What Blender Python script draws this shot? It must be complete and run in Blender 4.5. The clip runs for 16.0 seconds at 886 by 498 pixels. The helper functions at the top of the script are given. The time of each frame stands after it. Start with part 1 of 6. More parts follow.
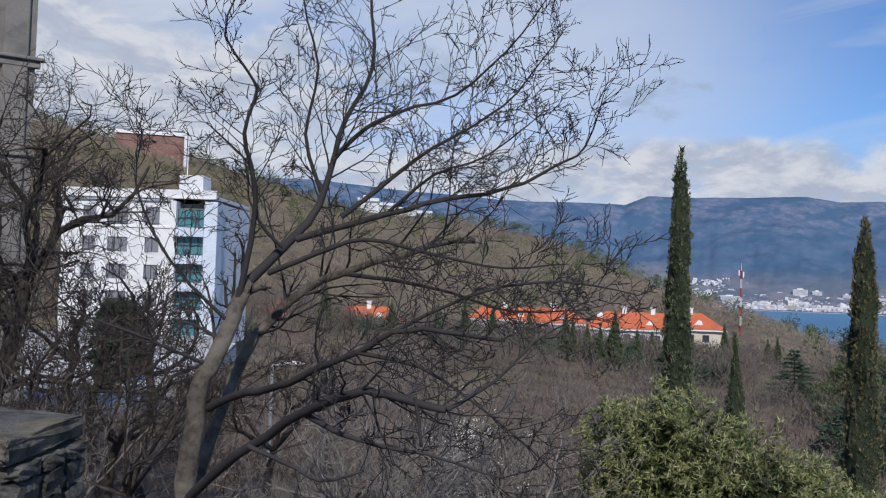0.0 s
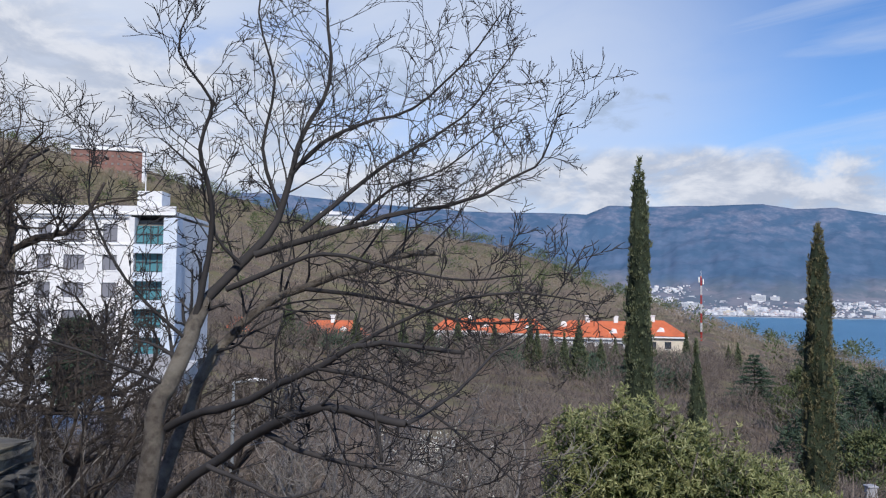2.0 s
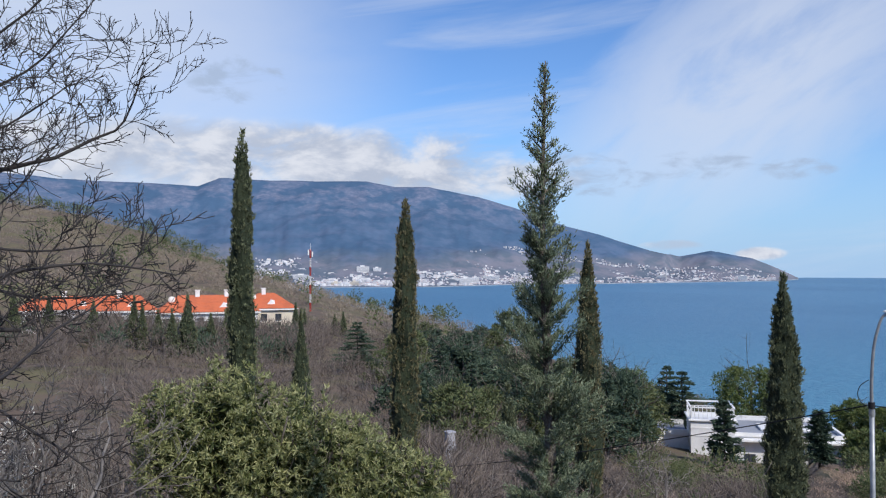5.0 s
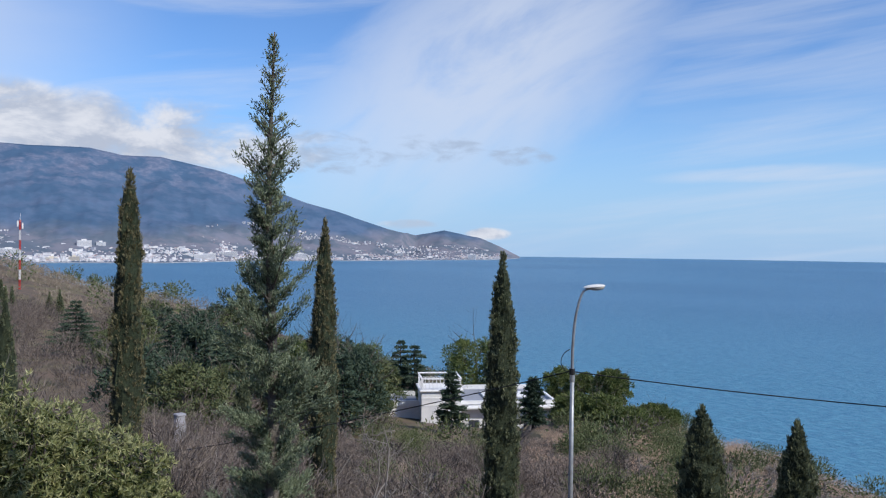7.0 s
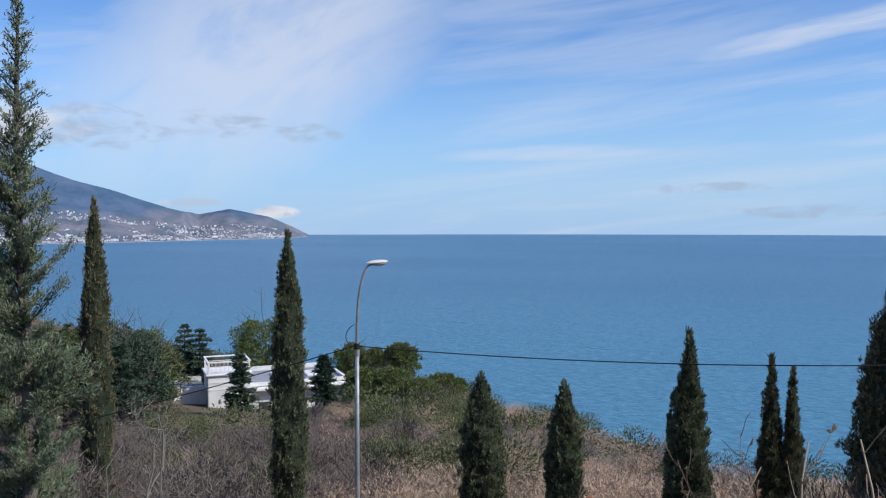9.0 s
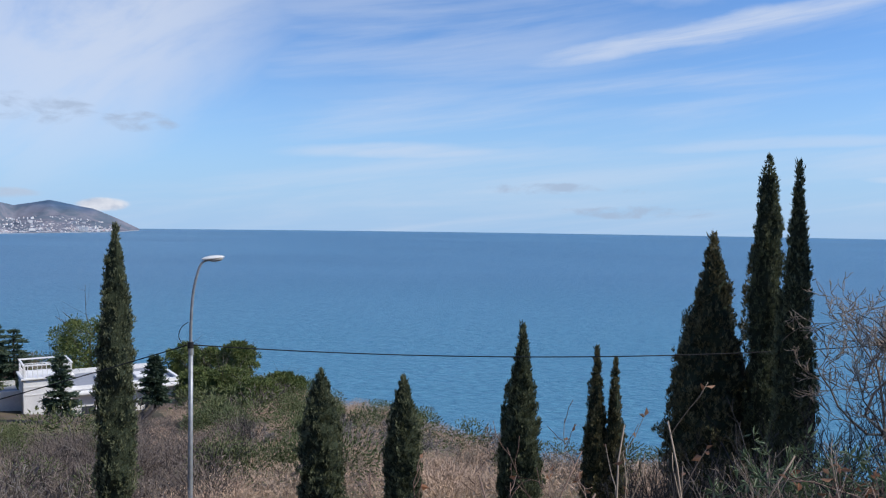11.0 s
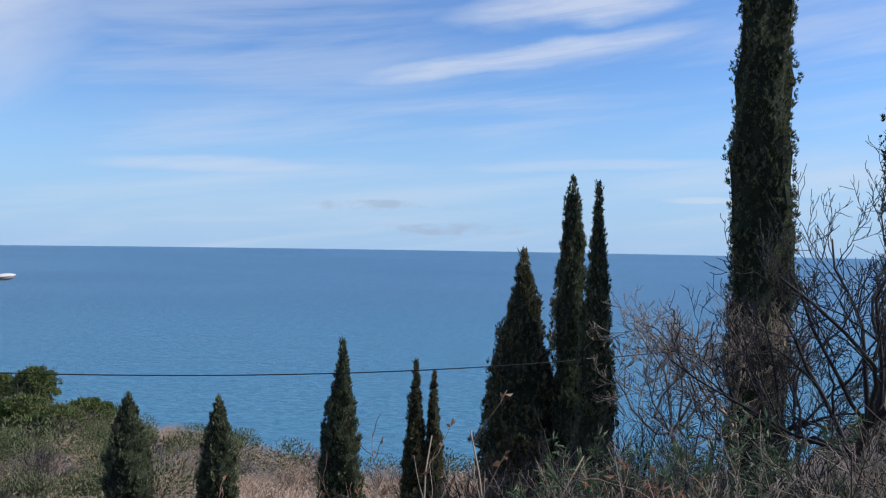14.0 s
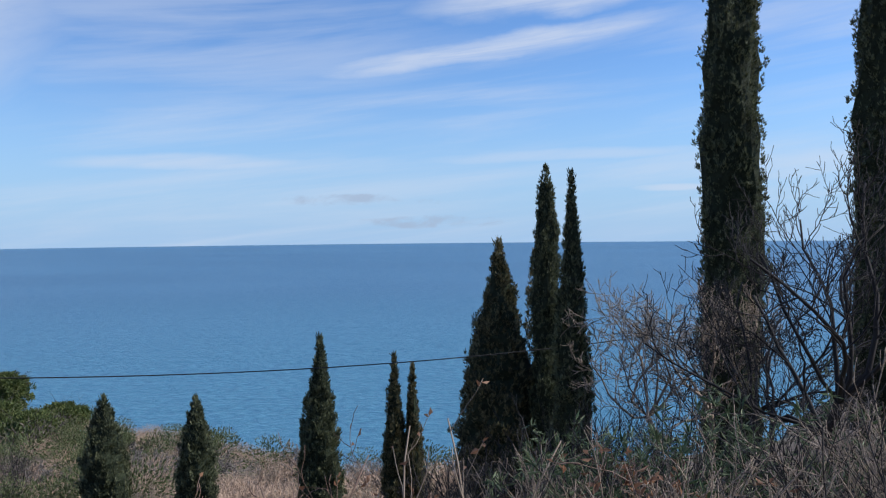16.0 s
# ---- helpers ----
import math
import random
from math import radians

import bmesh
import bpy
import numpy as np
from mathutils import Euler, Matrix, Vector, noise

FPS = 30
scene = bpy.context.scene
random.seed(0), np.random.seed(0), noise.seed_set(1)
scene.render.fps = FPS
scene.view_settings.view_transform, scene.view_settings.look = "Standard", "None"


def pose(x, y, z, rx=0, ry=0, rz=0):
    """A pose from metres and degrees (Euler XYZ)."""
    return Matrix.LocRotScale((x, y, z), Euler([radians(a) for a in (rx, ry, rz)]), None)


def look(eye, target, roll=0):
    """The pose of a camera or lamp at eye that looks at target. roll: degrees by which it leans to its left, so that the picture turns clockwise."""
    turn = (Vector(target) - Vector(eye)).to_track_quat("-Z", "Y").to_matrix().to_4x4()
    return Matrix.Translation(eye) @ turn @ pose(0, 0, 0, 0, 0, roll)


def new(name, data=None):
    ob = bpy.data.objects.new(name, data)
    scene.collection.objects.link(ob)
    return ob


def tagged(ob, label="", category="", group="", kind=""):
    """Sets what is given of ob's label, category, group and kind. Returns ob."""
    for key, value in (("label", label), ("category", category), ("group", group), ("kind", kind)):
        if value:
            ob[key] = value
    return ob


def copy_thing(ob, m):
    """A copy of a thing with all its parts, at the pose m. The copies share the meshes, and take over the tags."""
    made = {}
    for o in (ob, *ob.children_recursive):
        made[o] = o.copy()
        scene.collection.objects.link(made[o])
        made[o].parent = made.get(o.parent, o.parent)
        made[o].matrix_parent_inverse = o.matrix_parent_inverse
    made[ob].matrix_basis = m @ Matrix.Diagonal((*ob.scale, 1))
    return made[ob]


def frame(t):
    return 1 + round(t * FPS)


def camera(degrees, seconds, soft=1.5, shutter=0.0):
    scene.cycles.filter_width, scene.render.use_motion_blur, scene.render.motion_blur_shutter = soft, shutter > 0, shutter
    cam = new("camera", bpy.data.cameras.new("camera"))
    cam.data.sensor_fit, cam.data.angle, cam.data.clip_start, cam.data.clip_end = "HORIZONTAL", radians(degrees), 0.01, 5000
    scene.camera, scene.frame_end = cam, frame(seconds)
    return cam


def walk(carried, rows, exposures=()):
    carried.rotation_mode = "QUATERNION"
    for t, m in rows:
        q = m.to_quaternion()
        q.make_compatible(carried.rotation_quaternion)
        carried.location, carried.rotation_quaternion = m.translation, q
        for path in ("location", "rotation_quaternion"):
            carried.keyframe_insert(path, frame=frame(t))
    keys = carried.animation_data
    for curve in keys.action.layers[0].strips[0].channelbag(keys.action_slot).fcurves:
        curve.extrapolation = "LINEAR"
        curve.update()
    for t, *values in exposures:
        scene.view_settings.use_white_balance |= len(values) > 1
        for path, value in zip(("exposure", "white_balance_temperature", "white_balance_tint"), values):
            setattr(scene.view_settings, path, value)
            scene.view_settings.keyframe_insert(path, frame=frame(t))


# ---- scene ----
from itertools import product

# ------------------------------------------------------------------ camera
cam = camera(57.69, 16.0, soft=1.2)
EYE = 1.6
ROWS = [
    (0.0, 0.002, 0.000, -0.001, 1.04, 2.07, -1.76),
    (0.5, 0.000, -0.001, -0.001, 0.98, 2.07, -1.75),
    (1.0, 0.007, -0.016, 0.002, 0.49, 2.25, -1.67),
    (1.5, 0.024, -0.020, 0.006, -0.57, 2.68, -1.43),
    (2.0, 0.047, -0.006, 0.008, -1.50, 2.98, -0.67),
    (2.5, 0.082, -0.020, 0.006, -3.87, 3.12, 0.12),
    (3.0, 0.118, -0.045, -0.003, -9.30, 2.85, 0.56),
    (3.5, 0.165, -0.076, -0.011, -14.86, 2.28, 0.56),
    (4.0, 0.215, -0.102, -0.016, -19.60, 1.89, 0.48),
    (4.5, 0.254, -0.094, -0.024, -23.92, 1.57, 0.36),
    (5.0, 0.293, -0.134, -0.027, -28.58, 1.20, 0.16),
    (7.5, 0.436, -0.199, -0.026, -51.39, -0.62, -0.62),
    (8.0, 0.445, -0.246, -0.031, -55.69, -0.82, -0.38),
    (8.5, 0.448, -0.288, -0.036, -59.20, -1.16, -0.08),
    (9.0, 0.428, -0.330, -0.042, -61.84, -1.87, 0.07),
    (9.5, 0.410, -0.344, -0.058, -64.78, -2.02, -0.13),
    (12.0, 0.368, -0.413, -0.033, -77.71, -1.83, -1.00),
    (12.5, 0.368, -0.432, -0.033, -79.74, -1.54, -1.10),
    (13.0, 0.369, -0.436, -0.033, -81.42, -1.14, -1.30),
    (13.5, 0.346, -0.463, -0.036, -83.16, -0.86, -1.32),
    (14.0, 0.337, -0.492, -0.039, -85.55, -0.72, -0.93),
    (14.5, 0.347, -0.516, -0.054, -87.37, -0.92, -0.18),
    (15.0, 0.348, -0.512, -0.053, -87.68, -1.17, 0.20),
    (15.5, 0.346, -0.505, -0.059, -87.50, -1.19, 0.36),
    (16.0, 0.341, -0.507, -0.059, -87.34, -1.25, 0.56),
]
walk(cam, [(t, pose(x, y, EYE + z, 90 + pitch, roll, yaw)) for t, x, y, z, yaw, pitch, roll in ROWS],
     exposures=[(0.0, -0.18), (0.6, -0.03), (1.2, 0.0), (16.0, 0.0)])

# ------------------------------------------------------------------ node helpers
def nodes_of(tree):
    tree.nodes.clear()

    def node(kind, **kw):
        n = tree.nodes.new(kind)
        for k, v in kw.items():
            if k == "op":
                n.operation = v
            elif k == "blend":
                n.blend_type = v
            elif k == "dtype":
                n.data_type = v
            elif k == "interp":
                n.interpolation_type = v
        return n

    def put(n, i, v):
        if v is None:
            return
        if isinstance(v, bpy.types.NodeSocket):
            tree.links.new(v, n.inputs[i])
        else:
            n.inputs[i].default_value = v

    def math_(op, a, b=None, c=None, clamp=False):
        n = node("ShaderNodeMath", op=op)
        n.use_clamp = clamp
        for i, v in enumerate((a, b, c)):
            put(n, i, v)
        return n.outputs[0]

    def noise_(vec, scale, detail=4.0, rough=0.55, dist=0.0):
        n = node("ShaderNodeTexNoise")
        put(n, "Vector", vec)
        put(n, "Scale", scale)
        put(n, "Detail", detail)
        put(n, "Roughness", rough)
        put(n, "Distortion", dist)
        return n.outputs[0]

    def mix(f, a, b, blend="MIX"):
        n = node("ShaderNodeMix", dtype="RGBA", blend=blend)
        put(n, 0, f)
        put(n, 6, a)
        put(n, 7, b)
        return n.outputs[2]

    def smooth(v, lo, hi, a=0.0, b=1.0):
        n = node("ShaderNodeMapRange", interp="SMOOTHSTEP")
        put(n, 0, v)
        for i, w in ((1, lo), (2, hi), (3, a), (4, b)):
            put(n, i, w)
        return n.outputs[0]

    def vec(x, y, z):
        n = node("ShaderNodeCombineXYZ")
        for i, v in enumerate((x, y, z)):
            put(n, i, v)
        return n.outputs[0]

    return node, put, math_, noise_, mix, smooth, vec


def rgb(r, g, b):
    return (r, g, b, 1.0)


# ------------------------------------------------------------------ sun and sky
SUN_AZ, SUN_EL = 173.0, 40.0      # degrees; azimuth turns from +y towards +x
world = bpy.data.worlds.new("sky")
scene.world = world
world.use_nodes = True
node, put, math_, noise_, mix, smooth, vec = nodes_of(world.node_tree)
sky = node("ShaderNodeTexSky")
sky.sky_type = "NISHITA"
sky.sun_disc = False
sky.sun_elevation = radians(SUN_EL)
sky.sun_rotation = radians(SUN_AZ)
sky.altitude = 100
sky.air_density, sky.dust_density, sky.ozone_density = 1.0, 0.2, 3.0
co = node("ShaderNodeTexCoord").outputs["Generated"]
sep = node("ShaderNodeSeparateXYZ")
put(sep, 0, co)
sx, sy, sz = sep.outputs
az = math_("MULTIPLY", math_("ARCTAN2", sx, sy), 180 / math.pi)
el = math_("MULTIPLY", math_("ARCSINE", sz), 180 / math.pi)


def lobe(a, e, wa, we):
    """A soft region of the sky round azimuth a, elevation e."""
    da = math_("DIVIDE", math_("SUBTRACT", az, a), wa)
    de = math_("DIVIDE", math_("SUBTRACT", el, e), we)
    q = math_("ADD", math_("MULTIPLY", da, da), math_("MULTIPLY", de, de))
    return smooth(q, 0.0, 1.0, 1.0, 0.0)


def streak_lobe(a, e, slope, wa, we):
    """A long thin region of the sky that rises by slope along the azimuth."""
    da = math_("SUBTRACT", az, a)
    de = math_("SUBTRACT", math_("SUBTRACT", el, e), math_("MULTIPLY", da, slope))
    de = math_("ADD", de, math_("MULTIPLY", math_("SUBTRACT", drift, 0.5), we * 1.6))
    da, de = math_("DIVIDE", da, wa), math_("DIVIDE", de, we)
    q = math_("ADD", math_("MULTIPLY", da, da), math_("MULTIPLY", de, de))
    return smooth(q, 0.0, 1.0, 1.0, 0.0)


def most(*vs):
    top = vs[0]
    for v in vs[1:]:
        top = math_("MAXIMUM", top, v)
    return top


drift = noise_(vec(math_("MULTIPLY", az, 0.11), math_("MULTIPLY", el, 0.25), 9.0), 1.0, 5, 0.55)
wool = noise_(vec(math_("MULTIPLY", az, 0.36), math_("MULTIPLY", el, 0.85), 6.0), 1.0, 7, 0.60, 0.4)


def clouds():
    # high cirrus, drawn out along slightly rising streaks
    tilt = math_("SUBTRACT", el, math_("MULTIPLY", az, 0.11))
    streak = noise_(vec(math_("MULTIPLY", az, 0.030), math_("MULTIPLY", tilt, 0.34), 3.0), 1.0, 8, 0.58, 0.35)
    fine = noise_(vec(math_("MULTIPLY", az, 0.10), math_("MULTIPLY", tilt, 1.1), 8.0), 1.0, 6, 0.6, 0.3)
    fan = noise_(vec(math_("MULTIPLY", math_("SUBTRACT", az, math_("MULTIPLY", el, 1.1)), 0.055), math_("MULTIPLY", el, 0.10), 7.0), 1.0, 7, 0.55, 0.5)
    veil = math_("MULTIPLY", smooth(streak, 0.42, 0.80), 0.55)
    # the broad feathered cloud over the bay
    along = math_("ADD", math_("MULTIPLY", math_("SUBTRACT", az, 50.0), 0.86), math_("MULTIPLY", math_("SUBTRACT", el, 12.5), 0.50))
    cross = math_("SUBTRACT", math_("MULTIPLY", math_("SUBTRACT", el, 12.5), 0.86), math_("MULTIPLY", math_("SUBTRACT", az, 50.0), 0.50))
    comb = noise_(vec(math_("MULTIPLY", along, 0.075), math_("MULTIPLY", cross, 0.20), 5.0), 1.0, 8, 0.6, 0.4)
    ua, uc = math_("DIVIDE", along, 17.0), math_("DIVIDE", cross, 9.0)
    wisp = smooth(math_("ADD", math_("ADD", math_("MULTIPLY", ua, ua), math_("MULTIPLY", uc, uc)), math_("MULTIPLY", math_("SUBTRACT", comb, 0.5), 1.5)), -0.1, 1.15, 1.0, 0.0)
    f1 = math_("MULTIPLY", math_("MULTIPLY", wisp, smooth(comb, 0.20, 0.60, 0.35, 1.0)), 0.86)
    # two bright streaks high over the sea, and thin ones lower down
    body = smooth(fine, 0.25, 0.65, 0.45, 1.0)
    f2 = most(math_("MULTIPLY", streak_lobe(91.0, 12.7, 0.131, 17, 1.1), 0.75),
              math_("MULTIPLY", streak_lobe(96.0, 16.4, 0.10, 13, 1.9), 0.75),
              math_("MULTIPLY", streak_lobe(70.0, 4.8, 0.01, 10, 0.75), 0.55),
              math_("MULTIPLY", streak_lobe(96.0, 5.3, 0.02, 13, 0.55), 0.38),
              math_("MULTIPLY", streak_lobe(103.5, 2.9, 0.0, 3.6, 0.35), 0.60))
    f2 = math_("MULTIPLY", f2, body)
    f5 = math_("MULTIPLY", math_("MULTIPLY", lobe(72, 13.5, 22, 7.0), smooth(streak, 0.34, 0.66)), 0.38)
    f3 = math_("MULTIPLY", math_("MULTIPLY", lobe(-5, 15, 35, 20), smooth(fan, 0.14, 0.58, 0.35, 1.0)), 0.84)
    f4 = math_("MULTIPLY", math_("MULTIPLY", lobe(-22, 14, 26, 18), smooth(fan, 0.10, 0.44, 0.3, 1.0)), 0.95)
    cir = most(veil, f1, f2, f3, f4, f5)
    # pale haze towards the horizon
    haze = math_("MULTIPLY", smooth(el, -1.0, 13.0, 1.0, 0.0), 0.85)
    # heaped clouds on the mountain tops
    heap = noise_(vec(math_("MULTIPLY", az, 0.17), math_("MULTIPLY", el, 0.34), 1.0), 1.0, 9, 0.60, 0.3)
    bank = most(lobe(10, 7.4, 36, 3.4), lobe(27, 6.4, 15, 2.6))
    left = lobe(-26, 11.0, 30, 9.5)
    low = most(math_("MULTIPLY", lobe(44.6, 1.35, 3.2, 0.55), 0.9), lobe(50.0, 0.75, 2.2, 0.6))
    cov = most(bank, left, low)
    thick = smooth(math_("ADD", heap, math_("MULTIPLY", cov, 0.42)), 0.58, 0.94)
    thick = math_("MULTIPLY", thick, smooth(cov, 0.0, 0.45))
    # small grey shreds below the heaped and feathered clouds
    shred = most(lobe(37, 6.2, 9, 2.2), lobe(46.5, 6.7, 5, 1.4), lobe(52.2, 6.3, 3.5, 1.1), lobe(14.0, 12.8, 5.0, 2.2), lobe(81, 2.2, 9, 0.7), lobe(86.5, 0.7, 8, 0.7), lobe(-4, 14.5, 7.0, 3.0))
    shred = math_("MULTIPLY", smooth(math_("ADD", math_("MULTIPLY", shred, 0.30), wool), 0.66, 0.92), smooth(shred, 0.0, 0.6))
    # their lower sides are grey
    shade = noise_(vec(math_("MULTIPLY", az, 0.165), math_("MULTIPLY", math_("ADD", el, 0.9), 0.34), 1.0), 1.0, 6, 0.58, 0.3)
    body = math_("ADD", smooth(math_("SUBTRACT", heap, shade), -0.12, 0.12), math_("MULTIPLY", math_("SUBTRACT", wool, 0.5), 0.25), clamp=True)
    return cir, thick, body, haze, shred


cir, thick, body, haze, shred = clouds()
tint = mix(1.0, sky.outputs[0], rgb(0.66, 0.88, 1.18), "MULTIPLY")
tint = mix(haze, tint, rgb(2.70, 4.30, 6.65))
WHITE = 6.6
col = mix(cir, tint, rgb(WHITE * 0.76, WHITE * 0.84, WHITE * 1.0))
col = mix(thick, col, mix(body, rgb(WHITE * 0.55, WHITE * 0.62, WHITE * 0.77), rgb(WHITE * 0.85, WHITE * 0.89, WHITE * 0.99)))
col = mix(math_("MULTIPLY", shred, 0.70), col, rgb(WHITE * 0.44, WHITE * 0.55, WHITE * 0.74))
bg = node("ShaderNodeBackground")
put(bg, 0, col)
put(bg, 1, 0.13)
out = node("ShaderNodeOutputWorld")
put(out, 0, bg.outputs[0])

sun = new("sun", bpy.data.lights.new("sun", "SUN"))
sun.data.energy, sun.data.angle, sun.data.color = 4.0, radians(0.8), (1.0, 0.94, 0.85)
toward = Vector((math.sin(radians(SUN_AZ)) * math.cos(radians(SUN_EL)), math.cos(radians(SUN_AZ)) * math.cos(radians(SUN_EL)), math.sin(radians(SUN_EL))))
sun.matrix_world = look(toward * 100, (0, 0, 0))


# ------------------------------------------------------------------ materials
def material(name, base, other=None, scale=4.0, rough=0.8, metal=0.0, bump=0.0, fine=None, island=None, third=None, through_light=0.0, spec=0.3, object_space=True, by_object=0.0, patch=(0.42, 0.62)):
    m = bpy.data.materials.new(name)
    m.use_nodes = True
    node, put, math_, noise_, mix, smooth, vec = nodes_of(m.node_tree)
    co = node("ShaderNodeTexCoord").outputs["Object"] if object_space else node("ShaderNodeNewGeometry").outputs["Position"]
    c = rgb(*base)
    if other:
        c = mix(smooth(noise_(co, scale, 5, 0.6), *patch), c, rgb(*other))
    if third:
        c = mix(smooth(noise_(co, scale * 0.23, 4, 0.6), 0.45, 0.65), c, rgb(*third))
    grain = noise_(co, fine or scale * 9, 4, 0.65)
    c = mix(0.45, c, mix(1.0, c, mix(grain, rgb(0.45, 0.45, 0.45), rgb(1.5, 1.5, 1.5)), "MULTIPLY"))
    if island:
        r = node("ShaderNodeNewGeometry").outputs["Random Per Island"]
        c = mix(math_("POWER", r, 1.6), c, rgb(*island))
    if by_object:
        r = node("ShaderNodeObjectInfo").outputs["Random"]
        c = mix(by_object, c, mix(1.0, c, mix(r, rgb(0.4, 0.4, 0.4), rgb(1.6, 1.6, 1.6)), "MULTIPLY"))
    p = node("ShaderNodeBsdfPrincipled")
    put(p, "Base Color", c)
    put(p, "Roughness", rough)
    put(p, "Metallic", metal)
    put(p, "Specular IOR Level", spec)
    if bump:
        b = node("ShaderNodeBump")
        put(b, "Strength", bump)
        put(b, "Distance", 0.05)
        put(b, "Height", grain)
        put(p, "Normal", b.outputs[0])
    shader = p.outputs[0]
    if through_light:
        t = node("ShaderNodeBsdfTranslucent")
        put(t, 0, c)
        ms = node("ShaderNodeMixShader")
        put(ms, 0, through_light)
        put(ms, 1, shader)
        put(ms, 2, t.outputs[0])
        shader = ms.outputs[0]
    o = node("ShaderNodeOutputMaterial")
    put(o, 0, shader)
    return m


def water_material():
    m = bpy.data.materials.new("sea_water")
    m.use_nodes = True
    node, put, math_, noise_, mix, smooth, vec = nodes_of(m.node_tree)
    co = node("ShaderNodeNewGeometry").outputs["Position"]
    s = node("ShaderNodeSeparateXYZ")
    put(s, 0, co)
    x, y, z = s.outputs
    swell = noise_(vec(math_("MULTIPLY", x, 0.070), math_("MULTIPLY", y, 0.022), 0.0), 1.0, 6, 0.62, 0.6)
    broad = noise_(vec(math_("MULTIPLY", x, 0.0022), math_("MULTIPLY", y, 0.0012), 4.0), 1.0, 3, 0.5)
    chop = noise_(vec(math_("MULTIPLY", x, 0.42), math_("MULTIPLY", y, 0.22), 2.0), 1.0, 6, 0.65, 0.3)
    c = mix(smooth(broad, 0.35, 0.65), rgb(0.088, 0.205, 0.332), rgb(0.104, 0.234, 0.370))
    # greener shallows along the coast
    shore = math_("SQRT", math_("ADD", math_("MULTIPLY", x, x), math_("MULTIPLY", y, y)))
    shore = math_("ADD", shore, math_("MULTIPLY", broad, 300.0))
    c = mix(smooth(shore, 350.0, 1250.0), rgb(0.094, 0.255, 0.378), c)
    # light and dark sides of the ripples are mixed into the colour too
    c = mix(smooth(chop, 0.3, 0.75), mix(1.0, c, rgb(0.62, 0.70, 0.78), "MULTIPLY"), mix(1.0, c, rgb(1.3, 1.27, 1.2), "MULTIPLY"))
    c = mix(math_("MULTIPLY", smooth(swell, 0.52, 0.70), 0.25), c, rgb(0.05, 0.19, 0.31))
    p = node("ShaderNodeBsdfPrincipled")
    put(p, "Base Color", c)
    put(p, "Roughness", 0.42)
    put(p, "IOR", 1.33)
    put(p, "Specular IOR Level", 0.15)
    b = node("ShaderNodeBump")
    put(b, "Strength", 0.9)
    put(b, "Distance", 1.2)
    put(b, "Height", math_("ADD", chop, math_("MULTIPLY", swell, 1.5)))
    put(p, "Normal", b.outputs[0])
    o = node("ShaderNodeOutputMaterial")
    put(o, 0, p.outputs[0])
    return m


M_SEA = water_material()
M_GROUND = material("leaf_litter", (0.150, 0.111, 0.085), (0.098, 0.081, 0.065), 0.35, 0.95, bump=0.6, fine=5.0, third=(0.150, 0.137, 0.072), object_space=False)


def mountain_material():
    """Fields and gardens low down, dark forest above them, pale rock and meadow near the crest, all tinted haze-blue.
    """
    m = bpy.data.materials.new("haze_tinted_mountain")
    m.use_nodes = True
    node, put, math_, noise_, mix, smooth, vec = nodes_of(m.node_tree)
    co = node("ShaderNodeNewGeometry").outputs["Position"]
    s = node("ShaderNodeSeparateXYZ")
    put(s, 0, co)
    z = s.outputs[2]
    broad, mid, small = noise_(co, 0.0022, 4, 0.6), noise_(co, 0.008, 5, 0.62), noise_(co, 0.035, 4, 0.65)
    # the blue of distance haze is painted into these base colours
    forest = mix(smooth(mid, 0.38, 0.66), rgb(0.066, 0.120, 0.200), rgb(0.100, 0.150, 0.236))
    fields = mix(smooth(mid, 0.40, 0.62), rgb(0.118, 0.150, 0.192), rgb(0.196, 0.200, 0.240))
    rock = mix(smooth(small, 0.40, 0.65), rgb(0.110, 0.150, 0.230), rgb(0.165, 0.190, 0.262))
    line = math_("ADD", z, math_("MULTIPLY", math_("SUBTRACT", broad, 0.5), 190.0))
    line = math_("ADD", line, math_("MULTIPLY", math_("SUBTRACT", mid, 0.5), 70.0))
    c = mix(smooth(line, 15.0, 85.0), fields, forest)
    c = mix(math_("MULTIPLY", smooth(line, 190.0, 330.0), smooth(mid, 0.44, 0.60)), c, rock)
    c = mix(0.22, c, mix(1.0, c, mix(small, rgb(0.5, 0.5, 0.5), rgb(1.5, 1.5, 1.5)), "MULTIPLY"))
    p = node("ShaderNodeBsdfPrincipled")
    put(p, "Base Color", c)
    put(p, "Roughness", 0.95)
    put(p, "Specular IOR Level", 0.0)
    o = node("ShaderNodeOutputMaterial")
    put(o, 0, p.outputs[0])
    return m


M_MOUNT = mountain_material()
M_BEACH = material("far_beach", (0.62, 0.60, 0.56), (0.45, 0.45, 0.45), 0.02, 0.9, object_space=False)
M_BARK = material("grey_bark", (0.140, 0.122, 0.105), (0.078, 0.066, 0.057), 9.0, 0.9, bump=0.8, fine=60, third=(0.230, 0.209, 0.177))
M_BARK_DARK = material("dark_bark", (0.050, 0.040, 0.035), (0.085, 0.070, 0.060), 7.0, 0.9, bump=0.8, fine=50)
# near black: the dark look of twigs against the sky is in the colour
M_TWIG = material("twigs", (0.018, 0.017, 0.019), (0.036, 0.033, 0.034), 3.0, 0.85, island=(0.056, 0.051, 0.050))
M_TWIG_RED = material("red_brown_twigs", (0.190, 0.120, 0.095), (0.120, 0.080, 0.068), 3.0, 0.85, island=(0.30, 0.215, 0.17))
